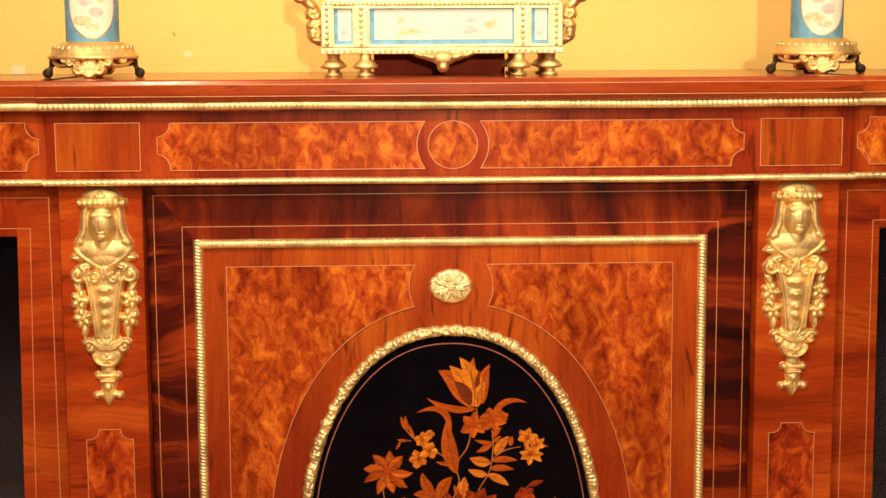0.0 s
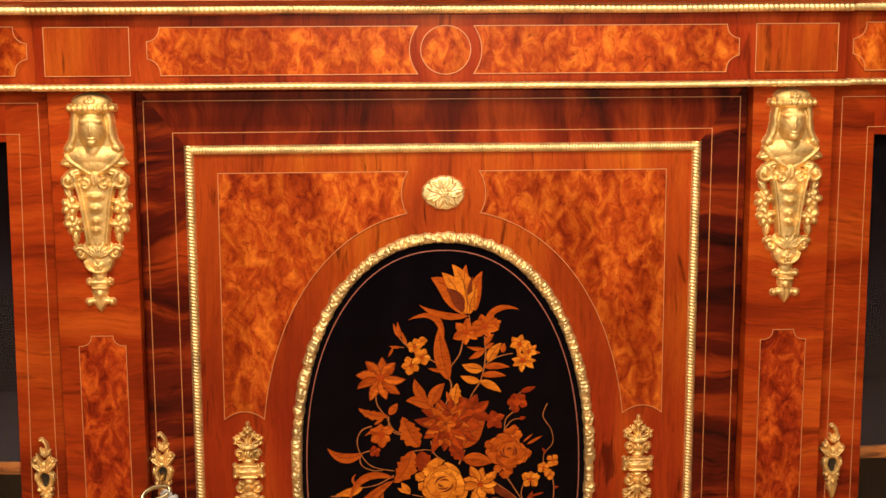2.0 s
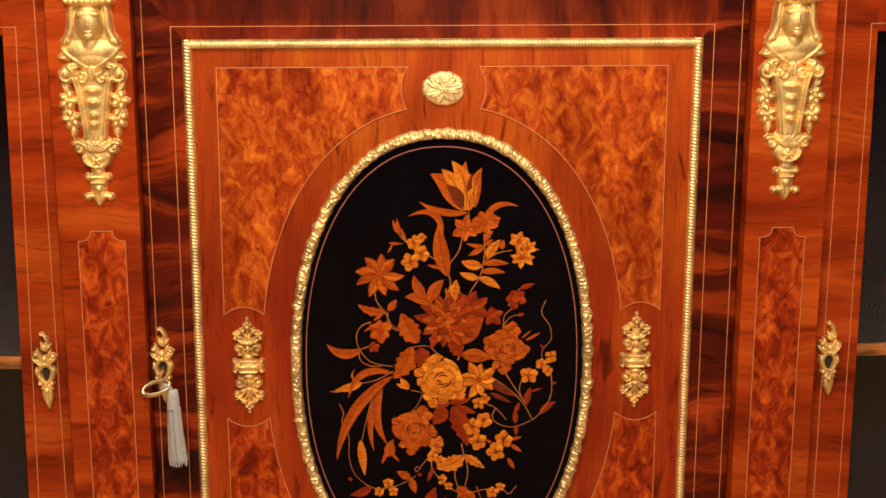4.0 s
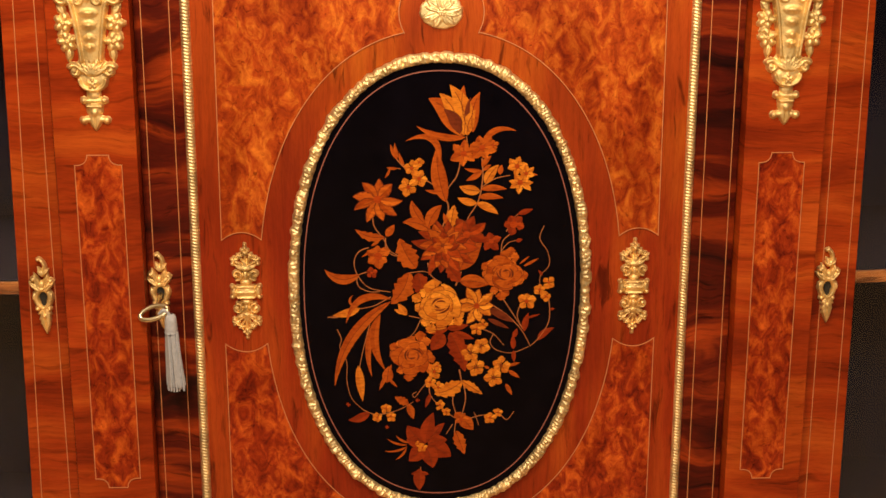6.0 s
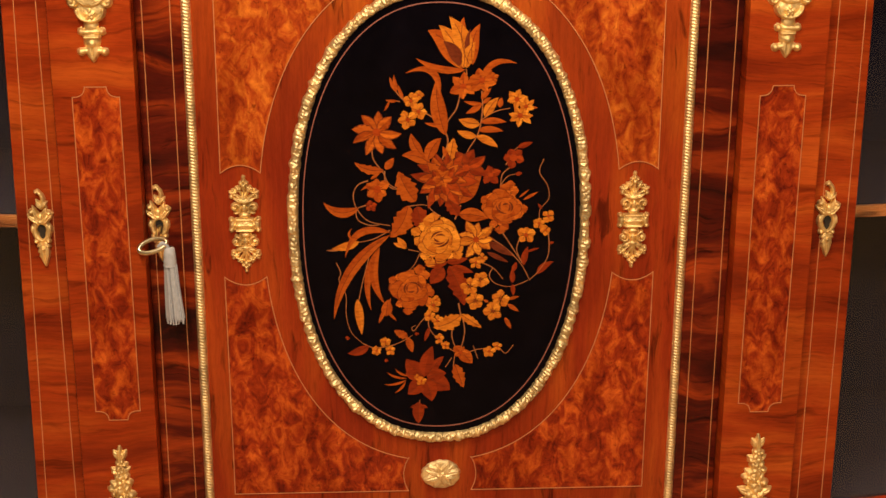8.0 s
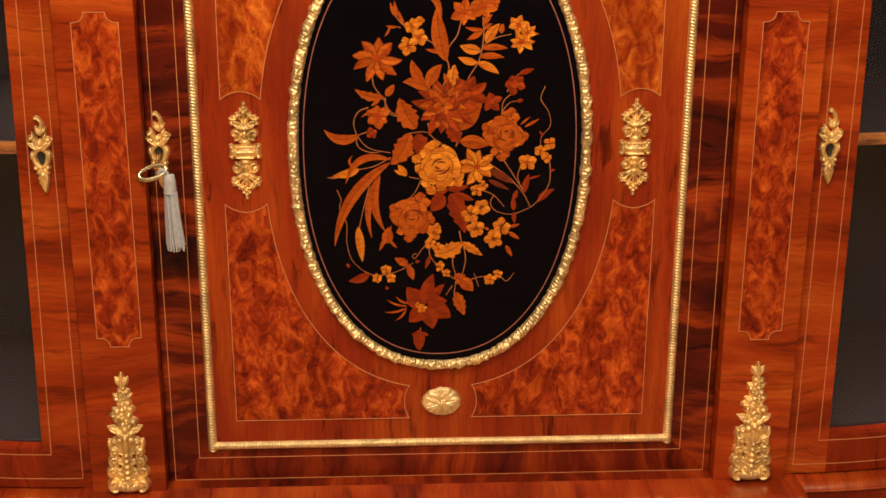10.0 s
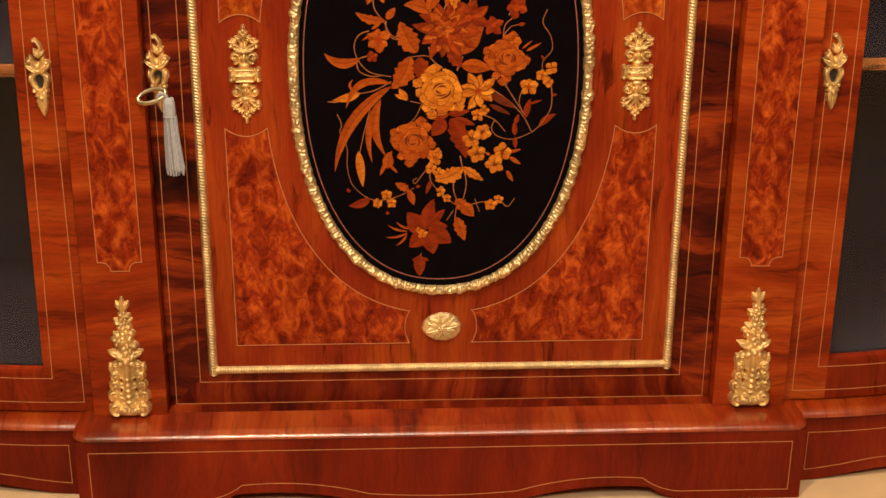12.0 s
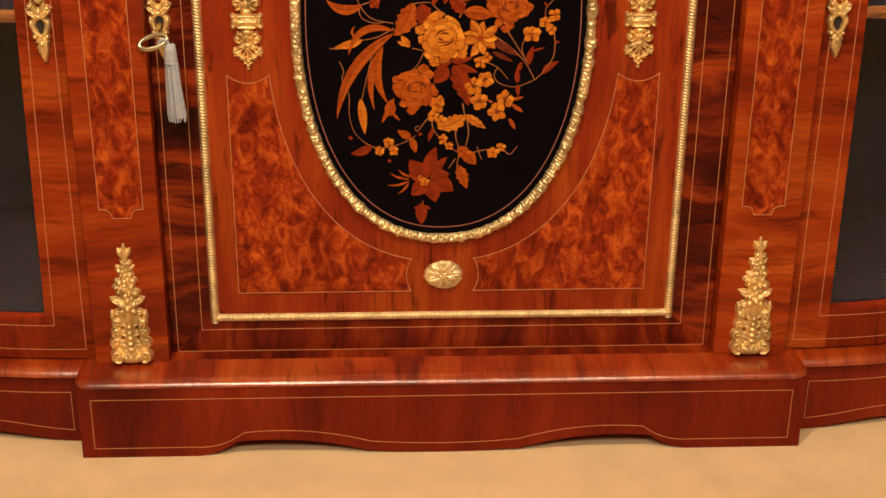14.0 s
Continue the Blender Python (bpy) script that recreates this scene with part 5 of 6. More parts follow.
leaf((-0.07, 0.452), (-0.078, 0.434), 0.0050, WOOD_MID)
leaf((-0.066, 0.448), (-0.056, 0.437), 0.0037, WOOD_MID)
leaf((-0.067, 0.452), (-0.063, 0.467), 0.0037, WOOD_MID)
leaf((0.024, 0.443), (-0.01, 0.427), 0.0199, WOOD_LIGHT, 0.08, True)
leaf((0.024, 0.444), (0.05, 0.426), 0.0112, WOOD_LIGHT, 0.00, True)
leaf((0.082, 0.463), (0.096, 0.467), 0.0043, WOOD_MID)
leaf((0.082, 0.457), (0.096, 0.447), 0.0056, WOOD_MID)
leaf((0.079, 0.439), (0.087, 0.424), 0.0056, WOOD_MID)
leaf((0.058, 0.46), (0.052, 0.463), 0.0037, WOOD_MID)
leaf((-0.042, 0.414), (-0.059, 0.424), 0.0106, WOOD_MID, 0.00, True)
leaf((-0.042, 0.414), (-0.036, 0.394), 0.0093, WOOD_MID)
leaf((-0.091, 0.404), (-0.117, 0.394), 0.0112, WOOD_RED, 0.10)
leaf((0.023, 0.396), (0.039, 0.378), 0.0161, WOOD_MID)
leaf((0.016, 0.394), (0.024, 0.402), 0.0099, WOOD_MID)
leaf((-0.015, 0.427), (-0.021, 0.409), 0.0056, WOOD_RED)
leaf((0.017, 0.377), (0.028, 0.345), 0.0149, WOOD_MID, 0.00, True)
leaf((-0.044, 0.359), (-0.069, 0.368), 0.0031, WOOD_MID, 0.10)
leaf((-0.044, 0.357), (-0.072, 0.351), 0.0031, WOOD_MID, 0.10)
leaf((-0.045, 0.355), (-0.059, 0.339), 0.0031, WOOD_MID, 0.10)
leaf((-0.042, 0.362), (-0.058, 0.372), 0.0031, WOOD_MID, 0.10)
leaf((-0.029, 0.326), (-0.029, 0.296), 0.0149, WOOD_RED)
leaf((-0.03, 0.321), (-0.039, 0.319), 0.0050, WOOD_RED)
leaf((-0.026, 0.321), (-0.017, 0.318), 0.0050, WOOD_RED)
leaf((0.023, 0.754), (-0.017, 0.8), 0.0273, WOOD_MID, -0.12)
leaf((0.02, 0.755), (-0.004, 0.806), 0.0211, WOOD_LIGHT, -0.12)
leaf((0.036, 0.759), (0.044, 0.807), 0.0161, WOOD_MID, 0.10)
leaf((0.032, 0.759), (0.025, 0.815), 0.0174, WOOD_MID, 0.10)
leaf((0.025, 0.755), (0.008, 0.816), 0.0224, WOOD_LIGHT, -0.12)
leaf((0.02, 0.757), (0.001, 0.787), 0.0149, WOOD_DEEP, -0.12)
leaf((0.032, 0.767), (0.033, 0.801), 0.0062, WOOD_DEEP, 0.10)
leaf((0.029, 0.755), (0.039, 0.786), 0.0137, WOOD_LIGHT, 0.10)
leaf((0.027, 0.753), (-0.031, 0.767), 0.0087, WOOD_MID, 0.10)
bloom((0.025, 0.733), 0.0166, 6, WOOD_MID, 20, 0.7, 0.28, WOOD_RED)
bloom((0.047, 0.74), 0.0166, 6, WOOD_MID, 50, 0.7, 0.28, WOOD_RED)
bloom((0.06, 0.743), 0.0069, 5, WOOD_MID, 90, 0.5, 0.28, WOOD_RED)
bloom((0.089, 0.717), 0.0138, 6, WOOD_LIGHT, 80, 0.9, 0.28, WOOD_RED)
bloom((0.093, 0.697), 0.0152, 7, WOOD_LIGHT, 60, 0.9, 0.28, WOOD_RED)
bloom((0.1, 0.708), 0.0110, 6, WOOD_LIGHT, 40, 0.9, 0.28, WOOD_RED)
bloom((-0.037, 0.716), 0.0097, 5, WOOD_LIGHT, 90, 0.5, 0.28, WOOD_RED)
bloom((-0.028, 0.703), 0.0110, 5, WOOD_LIGHT, 70, 0.5, 0.28, WOOD_RED)
bloom((-0.041, 0.693), 0.0117, 5, WOOD_LIGHT, 110, 0.5, 0.28, WOOD_RED)
bloom((-0.028, 0.723), 0.0062, 4, WOOD_LIGHT, 90, 0.5, 0.28, WOOD_RED)
bloom((-0.078, 0.678), 0.0276, 9, WOOD_MID, 85, 0.9, 0.22, WOOD_RED)
bloom((-0.078, 0.607), 0.0152, 6, WOOD_MID, 90, 0.4, 0.4, WOOD_RED)
bloom((-0.086, 0.586), 0.0076, 5, WOOD_RED, 90, 0.5, 0.28, WOOD_RED)
bloom((0.029, 0.633), 0.0262, 8, WOOD_RED, 70, 0.9, 0.2, WOOD_RED)
bloom((0.003, 0.619), 0.0373, 12, WOOD_RED, 85, 0.8, 0.2, WOOD_DEEP)
bloom((0.001, 0.62), 0.0290, 10, WOOD_MID, 70, 0.8, 0.2, WOOD_DEEP, 3)
bloom((0.003, 0.617), 0.0207, 8, WOOD_RED, 95, 0.8, 0.2, WOOD_DEEP, 4)
bloom((0.0, 0.62), 0.0124, 6, WOOD_MID, 60, 0.8, 0.25, WOOD_DEEP, 5)
bloom((0.086, 0.645), 0.0138, 5, WOOD_RED, 45, 0.3, 0.4, WOOD_RED)
bloom((0.059, 0.624), 0.0131, 5, WOOD_RED, 100, 0.7, 0.28, WOOD_RED)
bloom((0.059, 0.588), 0.0138, 5, WOOD_MID, 150, 0.3, 0.2, WOOD_MID)
bloom((0.081, 0.602), 0.0138, 5, WOOD_MID, 80, 0.3, 0.2, WOOD_MID)
bloom((0.091, 0.58), 0.0138, 5, WOOD_MID, 10, 0.3, 0.2, WOOD_MID)
bloom((0.071, 0.562), 0.0138, 5, WOOD_MID, 260, 0.3, 0.2, WOOD_MID)
rose((0.076, 0.582), 0.0200, WOOD_MID, 5)
bloom((0.13, 0.571), 0.0083, 4, WOOD_LIGHT, 50, 0.5, 0.28, WOOD_RED)
bloom((0.119, 0.562), 0.0083, 5, WOOD_LIGHT, 90, 0.5, 0.28, WOOD_RED)
bloom((0.127, 0.553), 0.0069, 4, WOOD_LIGHT, 90, 0.5, 0.28, WOOD_RED)
bloom((0.103, 0.547), 0.0117, 5, WOOD_LIGHT, 90, 0.4, 0.28, WOOD_RED)
bloom((0.042, 0.512), 0.0083, 5, WOOD_LIGHT, 90, 0.5, 0.28, WOOD_RED)
bloom((0.05, 0.518), 0.0062, 4, WOOD_LIGHT, 90, 0.5, 0.28, WOOD_RED)
bloom((-0.023, 0.549), 0.0166, 5, WOOD_LIGHT, 150, 0.3, 0.2, WOOD_MID)
bloom((-0.008, 0.563), 0.0166, 5, WOOD_LIGHT, 90, 0.3, 0.2, WOOD_MID)
bloom((-0.011, 0.522), 0.0172, 5, WOOD_LIGHT, 250, 0.3, 0.2, WOOD_MID)
bloom((0.013, 0.53), 0.0166, 5, WOOD_LIGHT, 310, 0.3, 0.2, WOOD_MID)
leaf((0.001, 0.57), (0.017, 0.532), 0.0161, WOOD_LIGHT, 0.05)
rose((-0.004, 0.542), 0.0228, WOOD_LIGHT, 7)
bloom((0.042, 0.542), 0.0241, 9, WOOD_LIGHT, 75, 0.7, 0.2, WOOD_RED)
bloom((-0.054, 0.487), 0.0138, 5, WOOD_MID, 150, 0.3, 0.2, WOOD_MID)
bloom((-0.03, 0.494), 0.0152, 5, WOOD_MID, 80, 0.3, 0.2, WOOD_MID)
bloom((-0.021, 0.472), 0.0138, 5, WOOD_MID, 10, 0.3, 0.2, WOOD_MID)
bloom((-0.042, 0.459), 0.0138, 5, WOOD_MID, 260, 0.3, 0.2, WOOD_MID)
rose((-0.038, 0.477), 0.0214, WOOD_MID, 9)
bloom((0.035, 0.481), 0.0117, 5, WOOD_LIGHT, 90, 0.4, 0.2, WOOD_DEEP)
bloom((0.048, 0.49), 0.0110, 5, WOOD_LIGHT, 60, 0.4, 0.2, WOOD_DEEP)
bloom((0.042, 0.462), 0.0117, 5, WOOD_LIGHT, 100, 0.4, 0.2, WOOD_DEEP)
bloom((0.073, 0.464), 0.0117, 5, WOOD_LIGHT, 80, 0.4, 0.2, WOOD_DEEP)
bloom((0.064, 0.448), 0.0124, 5, WOOD_LIGHT, 110, 0.4, 0.2, WOOD_DEEP)
bloom((-0.01, 0.457), 0.0097, 5, WOOD_LIGHT, 90, 0.5, 0.28, WOOD_RED)
bloom((-0.015, 0.443), 0.0076, 5, WOOD_LIGHT, 90, 0.5, 0.28, WOOD_RED)
bloom((-0.005, 0.436), 0.0076, 5, WOOD_LIGHT, 90, 0.5, 0.28, WOOD_RED)
bloom((-0.007, 0.464), 0.0062, 4, WOOD_LIGHT, 90, 0.5, 0.28, WOOD_RED)
bloom((-0.07, 0.409), 0.0069, 5, WOOD_LIGHT, 90, 0.5, 0.28, WOOD_RED)
bloom((-0.064, 0.398), 0.0069, 5, WOOD_LIGHT, 90, 0.5, 0.28, WOOD_RED)
bloom((-0.081, 0.397), 0.0069, 6, WOOD_LIGHT, 90, 0.5, 0.28, WOOD_RED)
bloom((-0.003, 0.412), 0.0069, 5, WOOD_LIGHT, 90, 0.5, 0.28, WOOD_RED)
bloom((0.005, 0.403), 0.0062, 5, WOOD_LIGHT, 90, 0.5, 0.28, WOOD_RED)
bloom((0.06, 0.394), 0.0083, 5, WOOD_LIGHT, 90, 0.5, 0.28, WOOD_RED)
bloom((0.07, 0.401), 0.0062, 5, WOOD_LIGHT, 90, 0.5, 0.28, WOOD_RED)
bloom((-0.069, 0.384), 0.0028, 4, WOOD_RED, 90, 0.5, 0.28, WOOD_RED)
bloom((-0.117, 0.415), 0.0028, 4, WOOD_RED, 90, 0.5, 0.28, WOOD_RED)
bloom((-0.031, 0.419), 0.0028, 4, WOOD_RED, 90, 0.5, 0.28, WOOD_RED)
bloom((0.024, 0.393), 0.0097, 5, WOOD_MID, 60, 0.9, 0.28, WOOD_RED)
leaf((-0.021, 0.361), (-0.011, 0.402), 0.0174, WOOD_RED, 0.05)
leaf((-0.021, 0.36), (-0.044, 0.385), 0.0224, WOOD_RED, 0.05)
leaf((-0.018, 0.361), (0.003, 0.388), 0.0124, WOOD_RED, 0.05)
leaf((-0.018, 0.358), (0.011, 0.342), 0.0236, WOOD_RED, 0.05)
leaf((-0.021, 0.357), (-0.012, 0.327), 0.0211, WOOD_RED, 0.05)
leaf((-0.024, 0.357), (-0.042, 0.337), 0.0199, WOOD_RED, 0.05)
leaf((-0.026, 0.364), (-0.045, 0.366), 0.0161, WOOD_RED, 0.05)
leaf((-0.018, 0.36), (0.006, 0.365), 0.0174, WOOD_RED, 0.05)
bloom((-0.025, 0.355), 0.0062, 5, WOOD_LIGHT, 90, 0.5, 0.28, WOOD_RED)
bloom((-0.03, 0.36), 0.0041, 4, WOOD_LIGHT, 90, 0.5, 0.28, WOOD_RED)


# ---- key with tassel ----
def turned(bm, profile, x, y, n=24, squash=1.0):
    """A turned form round an upright axis; profile: (radius, z) from the foot up."""
    rows = [[(x + q * math.cos(2 * math.pi * i / n), y + squash * q * math.sin(2 * math.pi * i / n), z) for q, z in profile] for i in range(n)]
    return grid_mesh(bm, rows, closed=True)


def tube(bm, pts, radius, n=8, closed=False):
    pts = [Vector(p) for p in pts]
    rows = []
    for i, p in enumerate(pts):
        a = pts[(i - 1) % len(pts)] if closed or i else p
        b = pts[(i + 1) % len(pts)] if closed or i < len(pts) - 1 else p
        d = (b - a).normalized()
        u = d.cross(Vector((0.31, 0.87, 0.38))).normalized()
        v = d.cross(u)
        q = radius[i] if isinstance(radius, list) else radius
        rows.append([p + q * (math.cos(2 * math.pi * k / n) * u + math.sin(2 * math.pi * k / n) * v) for k in range(n + 1)])
    return grid_mesh(bm, rows, closed=closed)


def key():
    thing = tagged(new("key"), "brass door key in its lock with a grey-blue silk tassel", "key")
    thing.location = (-0.342, -0.004, 0.560)
    part("shank", tube(bmesh.new(), [(0.001, 0.002, 0.003), (0.001, -0.012, 0.001), (0.000, -0.026, -0.004)], 0.0026, 10), STEEL, thing, smooth=True)
    ring = [(-0.004 + 0.0165 * math.cos(a), -0.030 + 0.005 * math.sin(a), -0.0105 + 0.0065 * math.sin(a) + 0.0042 * math.cos(a)) for a in np.linspace(0, 2 * math.pi, 29)[:-1]]
    part("bow", tube(bmesh.new(), ring, 0.0029, 8, closed=True), STEEL, thing, "worn oval key bow", True)
    cord = [(0.003, -0.031, -0.012), (0.008, -0.034, -0.006), (0.013, -0.032, -0.010), (0.0155, -0.031, -0.020)]
    part("cord", tube(bmesh.new(), smooth_cord(cord), 0.0024, 8), SILK, thing, smooth=True)
    head = bmesh.new()
    turned(head, [(0.0030, -0.012), (0.0060, -0.014), (0.0070, -0.020), (0.0076, -0.026), (0.0074, -0.0285), (0.0080, -0.030), (0.0074, -0.0325), (0.0082, -0.036)], 0.0155, -0.030, 20)
    part("tassel_head", head, SILK, thing, smooth=True)
    threads = bmesh.new()
    wobble = random.Random(4)
    for i in range(58):
        a, q = wobble.uniform(0, 2 * math.pi), math.sqrt(wobble.uniform(0.05, 1))
        x0, y0 = 0.0155 + 0.0078 * q * math.cos(a), -0.030 + 0.0078 * q * math.sin(a)
        x1, y1 = 0.0180 + 0.0120 * q * math.cos(a + 0.1), -0.030 + 0.0100 * q * math.sin(a)
        end = -0.108 + wobble.uniform(-0.003, 0.006)
        tube(threads, [(x0, y0, -0.034), (x0 * 0.6 + x1 * 0.4 + wobble.uniform(-0.0005, 0.0005), y0 * 0.6 + y1 * 0.4, -0.065), (x1, y1, end)], 0.00115, 5)
    part("tassel_threads", threads, SILK, thing, smooth=True)


def smooth_cord(pts, n=6):
    return [tuple(Vector(pts[i]).lerp(Vector(pts[i + 1]), k / n)) for i in range(len(pts) - 1) for k in range(n)] + [pts[-1]]


key()

# ---- on the top: a clock between two vases ----
TOP = 1.146


def mantel_clock():
    thing = tagged(new("mantel_clock"), "gilt mantel clock base set with blue-bordered ivory porcelain panels", "clock")
    y0 = 0.075
    thing.location = (-0.004, y0, TOP)
    # feet
    for x, back in ((-0.1355, 0.012), (-0.0960, 0.0), (0.0905, 0.0), (0.1295, 0.012)):
        for rear in (0.0, 0.085):
            foot = bmesh.new()
            turned(foot, [(0.0, 0.0), (0.0098, 0.0), (0.0100, 0.0028), (0.0066, 0.0036), (0.0060, 0.0080), (0.0150, 0.0102), (0.0152, 0.0122), (0.0112, 0.0165), (0.0080, 0.0190), (0.0066, 0.0200), (0.0070, 0.027), (0.0, 0.027)], x, 0.012 + back + rear, 18)
            part("foot", foot, GILT, thing, smooth=True)
    part("base_rail", a_box(-0.150, 0.1445, 0.004, 0.115, 0.0265, 0.0345, bevel=0.0015), GILT_PALE, thing)
    part("case", a_box(-0.146, 0.1405, 0.012, 0.110, 0.0346, 0.086), GILT, thing)
    part("marble_band", a_box(-0.143, 0.1375, 0.004, 0.114, 0.0885, 0.104, bevel=0.0012), PORCELAIN, thing, "pale band above the panels")
    part("cornice", a_box(-0.147, 0.1415, 0.003, 0.115, 0.0845, 0.0885, bevel=0.001), GILT_PALE, thing)
    part("upper_step", a_box(-0.118, 0.1125, 0.016, 0.105, 0.1041, 0.128, bevel=0.002), GILT, thing)
    for x0, x1 in ((-0.1485, -0.1345), (-0.1095, -0.0915), (0.0850, 0.1035), (0.1265, 0.1430)):
        post = part("post", a_box(x0, x1, 0.002, 0.013, 0.0345, 0.0845, bevel=0.0015), GILT_PALE, thing)
        studs = bmesh.new()
        for i in range(7):
            sub = Matrix.Translation(((x0 + x1) / 2, 0.0015, 0.0385 + 0.0070 * i)) @ Matrix.Diagonal((1, 0.6, 1, 1))
            bmesh.ops.create_icosphere(studs, subdivisions=1, radius=0.0028, matrix=sub)
        part("studs", studs, GILT, post, smooth=True)
    pearl = bmesh.new()
    bmesh.ops.create_icosphere(pearl, subdivisions=1, radius=0.0020)
    pearl = part("bead", pearl, GILT, thing, smooth=True)
    pearl.location = (-0.142, 0.0032, 0.0866)
    for row_z, count, gap, y in ((0.0866, 52, 0.00545, 0.0032), (0.0300, 40, 0.00705, 0.0042)):
        for i in range(count):
            if (row_z, i) != (0.0866, 0):
                one = new("bead", pearl.data)
                one.parent, one.location = thing, (-0.142 + gap * i, y, row_z)
    for x0, x1 in ((-0.1335, -0.1105), (-0.0905, 0.0840), (0.1045, 0.1255)):
        panel = part("porcelain_panel", a_plate(rect(x0, x1, 0.0375, 0.0815), 0.0085, 0.012), BLUE, thing, "turquoise-bordered porcelain panel")
        m = 0.0062 if x1 - x0 > 0.05 else 0.0052
        part("ivory_reserve", a_plate(rect(x0 + m, x1 - m * 0.35, 0.0375 + m, 0.0815 - m * 0.3), 0.0080, 0.0088), PORCELAIN, panel)
        frame_bm = bmesh.new()
        for a0, a1, b0, b1 in ((x0 - 0.003, x1 + 0.003, 0.0350, 0.0378), (x0 - 0.003, x1 + 0.003, 0.0812, 0.0840), (x0 - 0.003, x0, 0.0378, 0.0812), (x1, x1 + 0.003, 0.0378, 0.0812)):
            box(frame_bm, a0, a1, 0.003, 0.0115, b0, b1)
        part("panel_frame", frame_bm, GILT_PALE, panel)
        if x1 - x0 > 0.05:
            spots = ((-0.0530, 0.066, 0.0055, 0.0050, LEAF_PAINT), (-0.0440, 0.053, 0.0170, 0.0050, LEAF_PAINT), (0.0300, 0.055, 0.0110, 0.0060, ROSE_PAINT), (0.0330, 0.067, 0.0090, 0.0035, ROSE_PAINT), (0.0560, 0.062, 0.0090, 0.0070, LEAF_PAINT))
        else:
            spots = (((x0 + x1) / 2 + 0.001, 0.052, 0.0050, 0.0040, ROSE_PAINT),)
        for x, z, rx, rz, paint in spots:
            shape = [(x + rx * (0.8 + 0.25 * math.sin(3 * a + x * 90)) * math.cos(a), z + rz * (0.8 + 0.25 * math.sin(2 * a)) * math.sin(a)) for a in np.linspace(0, 2 * math.pi, 21)[:-1]]
            part("painted_patch", a_plate(shape, 0.0077, 0.0082), paint, panel)
    part("rear_board", a_box(-0.086, 0.080, 0.096, 0.104, 0.0, 0.0263), MAHOGANY, thing, "dark red wooden board between the rear feet")
    # pendant under the middle
    r = Relief(-0.040, 0.040, -0.024, 0.002, 0.0007)
    r.blob(0, -0.005, 0.0150, 0.0085, 0.0080)
    r.pair(0.0160, -0.004, 0.0120, 0.0042, 0.0060, 14)
    r.pair(0.0300, -0.0015, 0.0075, 0.0024, 0.0045, 20)
    r.blob(0, -0.0160, 0.0062, 0.0060, 0.0080)
    for a in range(200, 341, 28):
        r.leaf(0, -0.001, 0.015, 0.006, 0.0095, a)
    pend = new("pendant", r.mesh("pendant", GILT))
    pend.parent = thing
    pend.location = (-0.002, 0.006, 0.0270)
    # scrolled brackets at both ends
    for s in (-1, 1):
        x0 = -0.150 if s < 0 else 0.1445
        r = Relief(-0.006, 0.034, 0.030, 0.122, 0.0008)
        way = [(0.001, 0.043), (0.009, 0.048), (0.011, 0.060), (0.004, 0.071), (0.009, 0.083), (0.018, 0.092), (0.026, 0.103), (0.019, 0.113), (0.009, 0.110)]
        r.tube(smooth_cord(way, 8), 0.0060, 0.0075)
        for i, (u, z) in enumerate(way):
            r.leaf(u, z, 0.016, 0.009, 0.0095, 70 * i + 20)
            r.blob(u, z, 0.0042, 0.0038, 0.0105)
        r.scroll(0.006, 0.052, 0.0068, 1.2, 90, 0.0026, 0.0095)
        r.scroll(0.008, 0.076, 0.0068, 1.2, 200, 0.0026, 0.0095)
        scroll = new("scroll_bracket", r.mesh("scroll_bracket", GILT, 1, True))
        scroll.parent = thing
        scroll.matrix_local = Matrix.LocRotScale((x0, 0.028, 0.0), None, (s, 1, 1))
        tagged(scroll, "leafy gilt scroll")


mantel_clock()


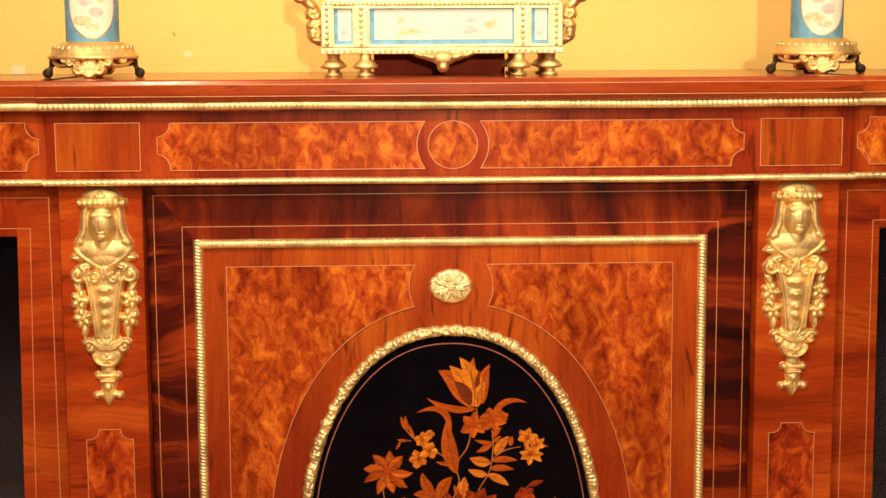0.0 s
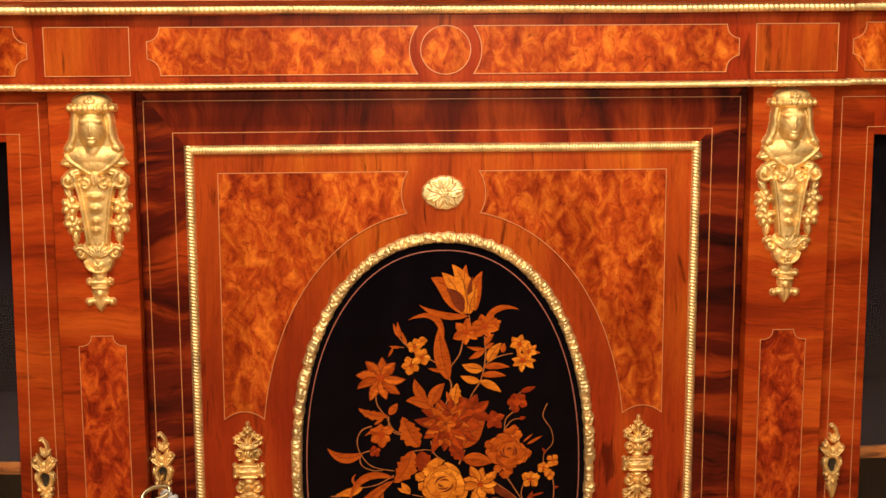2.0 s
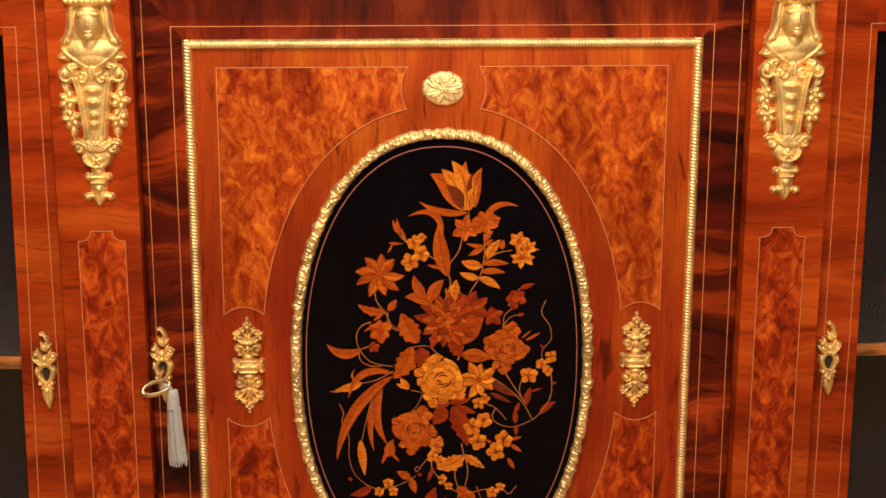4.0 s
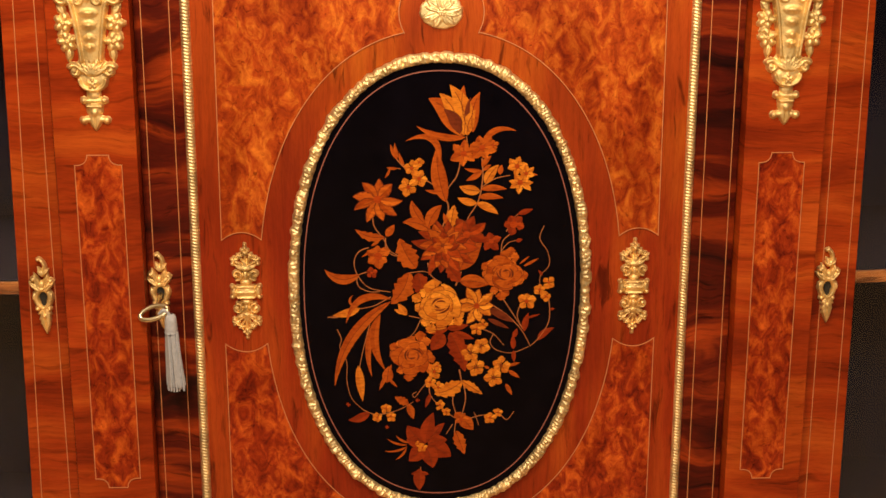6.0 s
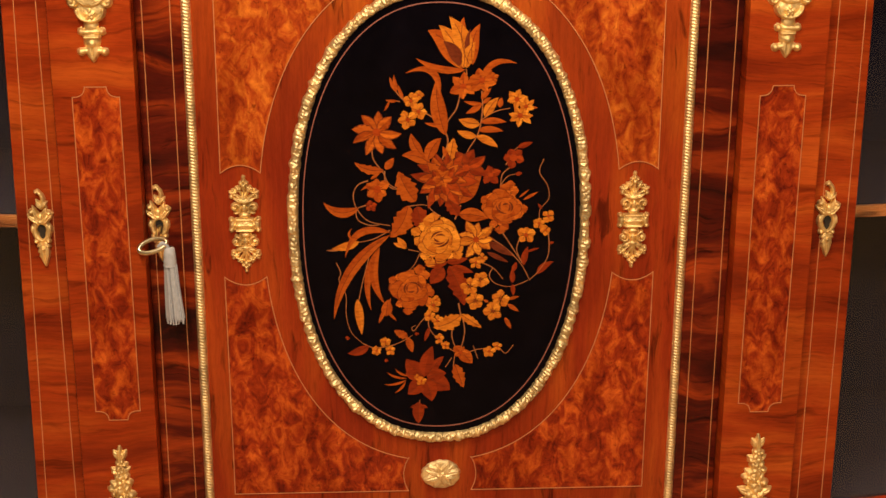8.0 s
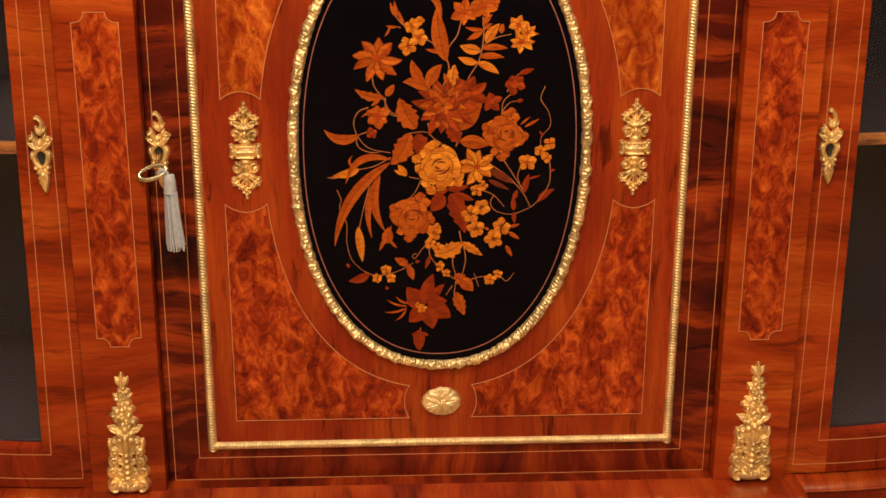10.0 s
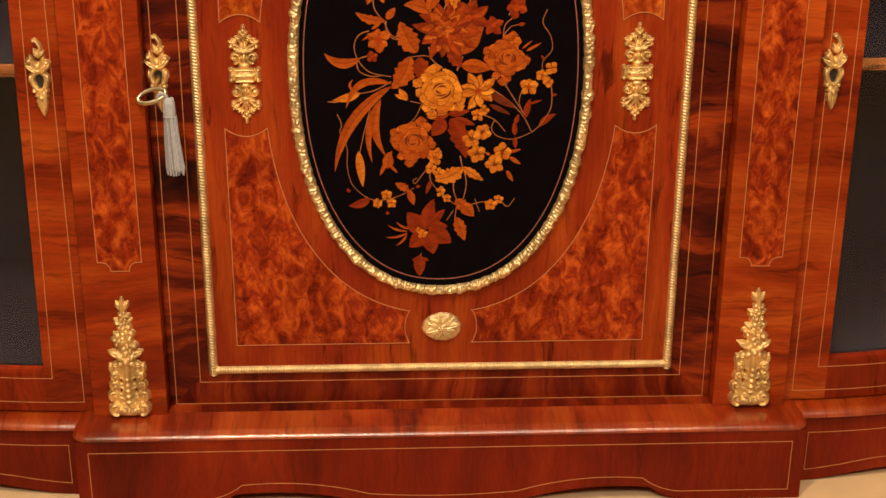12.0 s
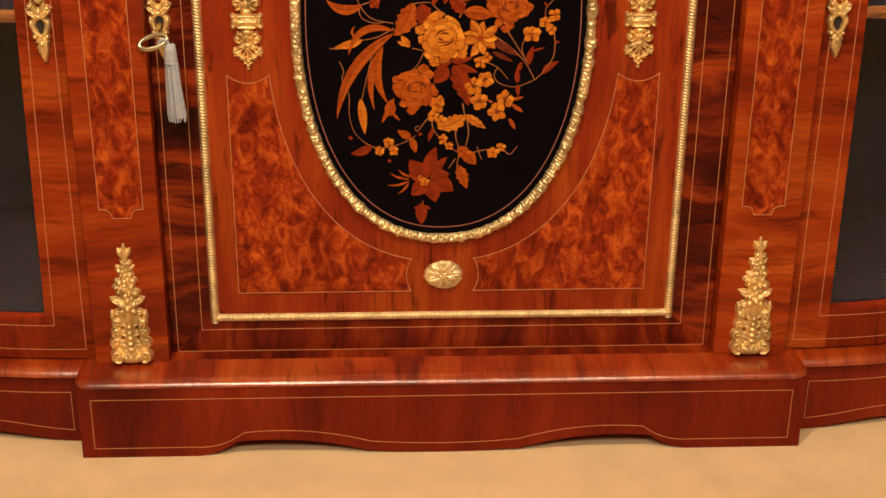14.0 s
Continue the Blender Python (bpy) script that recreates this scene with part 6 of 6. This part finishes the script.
def vase():
    thing = tagged(new("vase"), "blue porcelain cylinder vase with ivory medallion on gilt feet", "vase", "pair of vases")
    rim = bmesh.new()
    turned(rim, [(0.0, 0.0225), (0.0530, 0.0225), (0.0545, 0.0245), (0.0520, 0.0275), (0.0500, 0.0290), (0.0480, 0.0360), (0.0440, 0.0385), (0.0390, 0.0400), (0.0370, 0.0425), (0.0320, 0.0430), (0.0, 0.0430)], 0, 0, 56)
    base = part("base_ring", rim, GILT, thing, "gilt ring with leaf chasing", True)
    leaves = bmesh.new()
    for i in range(30):
        a = 2 * math.pi * i / 30
        m = Matrix.Translation((0.0462 * math.cos(a), 0.0462 * math.sin(a), 0.0345)) @ Matrix.Rotation(a, 4, "Z") @ Matrix.Diagonal((0.0034, 0.0030, 0.0048, 1))
        bmesh.ops.create_icosphere(leaves, subdivisions=1, radius=1, matrix=m)
    part("leaf_band", leaves, GILT_PALE, base, smooth=True)
    body = bmesh.new()
    turned(body, [(0.0, 0.0425), (0.0312, 0.0425), (0.0318, 0.0440), (0.0318, 0.170), (0.0300, 0.174), (0.0, 0.174)], 0, 0, 64)
    body = part("body", body, BLUE, thing, "turquoise-glazed cylinder", True)

    def on_body(x, z, out):
        a = x / 0.0318
        q = 0.0318 + out
        return (q * math.sin(a), -q * math.cos(a), z)

    def medallion(name, rx, rz, mat, out, cx=0.003, cz=0.085, n=40):
        bm = bmesh.new()
        rows = []
        for k in range(9):
            s = k / 8
            rows.append([on_body(cx + rx * s * math.cos(2 * math.pi * i / n), cz + rz * s * math.sin(2 * math.pi * i / n), out) for i in range(n + 1)])
        grid_mesh(bm, rows)
        bmesh.ops.remove_doubles(bm, verts=bm.verts, dist=0.00002)
        part(name, bm, mat, body, smooth=True)

    medallion("gilt_line", 0.0300, 0.0385, GILT_PALE, 0.0003)
    medallion("ivory_medallion", 0.0282, 0.0365, PORCELAIN, 0.0006)
    for x, z, rx, rz, paint in ((-0.004, 0.094, 0.0100, 0.0090, ROSE_PAINT), (0.0080, 0.078, 0.0090, 0.0060, ROSE_PAINT), (-0.008, 0.068, 0.0120, 0.0060, LEAF_PAINT), (0.014, 0.098, 0.0060, 0.0090, LEAF_PAINT), (0.004, 0.060, 0.0090, 0.0040, LEAF_PAINT)):
        medallion("painted_patch", rx, rz, paint, 0.0008, x, z, 18)
    for k in range(4):
        a = radians(-90 + 90 * k)
        c, s = math.cos(a), math.sin(a)
        if k % 2 == 0:
            r = Relief(-0.030, 0.030, -0.001, 0.026, 0.0007)
            r.blob(0, 0.0125, 0.0110, 0.0105, 0.0060)
            for a2 in range(30, 151, 20):
                r.leaf(0, 0.003, 0.0200, 0.0066, 0.0085, a2)
            r.scroll_pair(0.0125, 0.0115, 0.0062, 1.2, 230, 0.0025, 0.0080)
            r.scroll_pair(0.0225, 0.0190, 0.0042, 1.0, 200, 0.0020, 0.0055)
            r.pair(0.0180, 0.0165, 0.0080, 0.0022, 0.0048, 28)
            r.blob(0, 0.0032, 0.0066, 0.0036, 0.0080)
            shell = new("shell_foot", r.mesh("shell_foot", GILT, 1, True))
            shell.parent = thing
            shell.matrix_local = Matrix.Rotation(a + math.pi / 2, 4, "Z") @ Matrix.Translation((0, -0.047, 0))
        pts = [(0.040 * c, 0.040 * s, 0.0215), (0.048 * c, 0.048 * s, 0.0185), (0.051 * c, 0.051 * s, 0.012), (0.054 * c, 0.054 * s, 0.006), (0.060 * c, 0.060 * s, 0.0038)]
        if k % 2:
            part("scroll_foot", tube(bmesh.new(), smooth_cord(pts), [0.0046 + 0.0018 * math.sin(0.42 * i) for i in range(25)], 9), SHADED_FOOT, thing, smooth=True)
    for k in range(4):
        a = radians(-45 + 90 * k)
        pts = [(0.047 * math.cos(a + t * 0.55), 0.047 * math.sin(a + t * 0.55), 0.0205 - 0.006 * math.cos(t * math.pi / 2)) for t in np.linspace(-1, 1, 15)]
        part("swag", tube(bmesh.new(), pts, 0.0024, 7), GILT, thing, smooth=True)
    return thing


first = vase()
first.matrix_basis = pose(-0.4285, 0.100, TOP, 0, 0, 4)
copy_thing(first, pose(0.4550, 0.100, TOP, 0, 0, -6))


# small marks on the painted wall
def wall_mark(name, shape, mat):
    tagged(link_mesh(name, a_plate(shape, 0.4392, 0.4402), mat), "small flaw in the yellow wall paint", "wall mark", kind="structure")


PALE = plain("pale_filler", (0.86, 0.66, 0.36), 0.8, 0.05, 60.0)
NICK = plain("dark_nick", (0.22, 0.10, 0.04), 0.8)
wall_mark("wall_patch", rect(-0.6065, -0.5870, 1.1405, 1.1560), PALE)
wall_mark("wall_patch", arc(-0.357, 1.171, 0.0065, 0.0050, 0, 340, 17), PALE)
wall_mark("wall_nick", [(-0.3770, 1.2025), (-0.3752, 1.2020), (-0.3735, 1.1960), (-0.3745, 1.1955)], NICK)
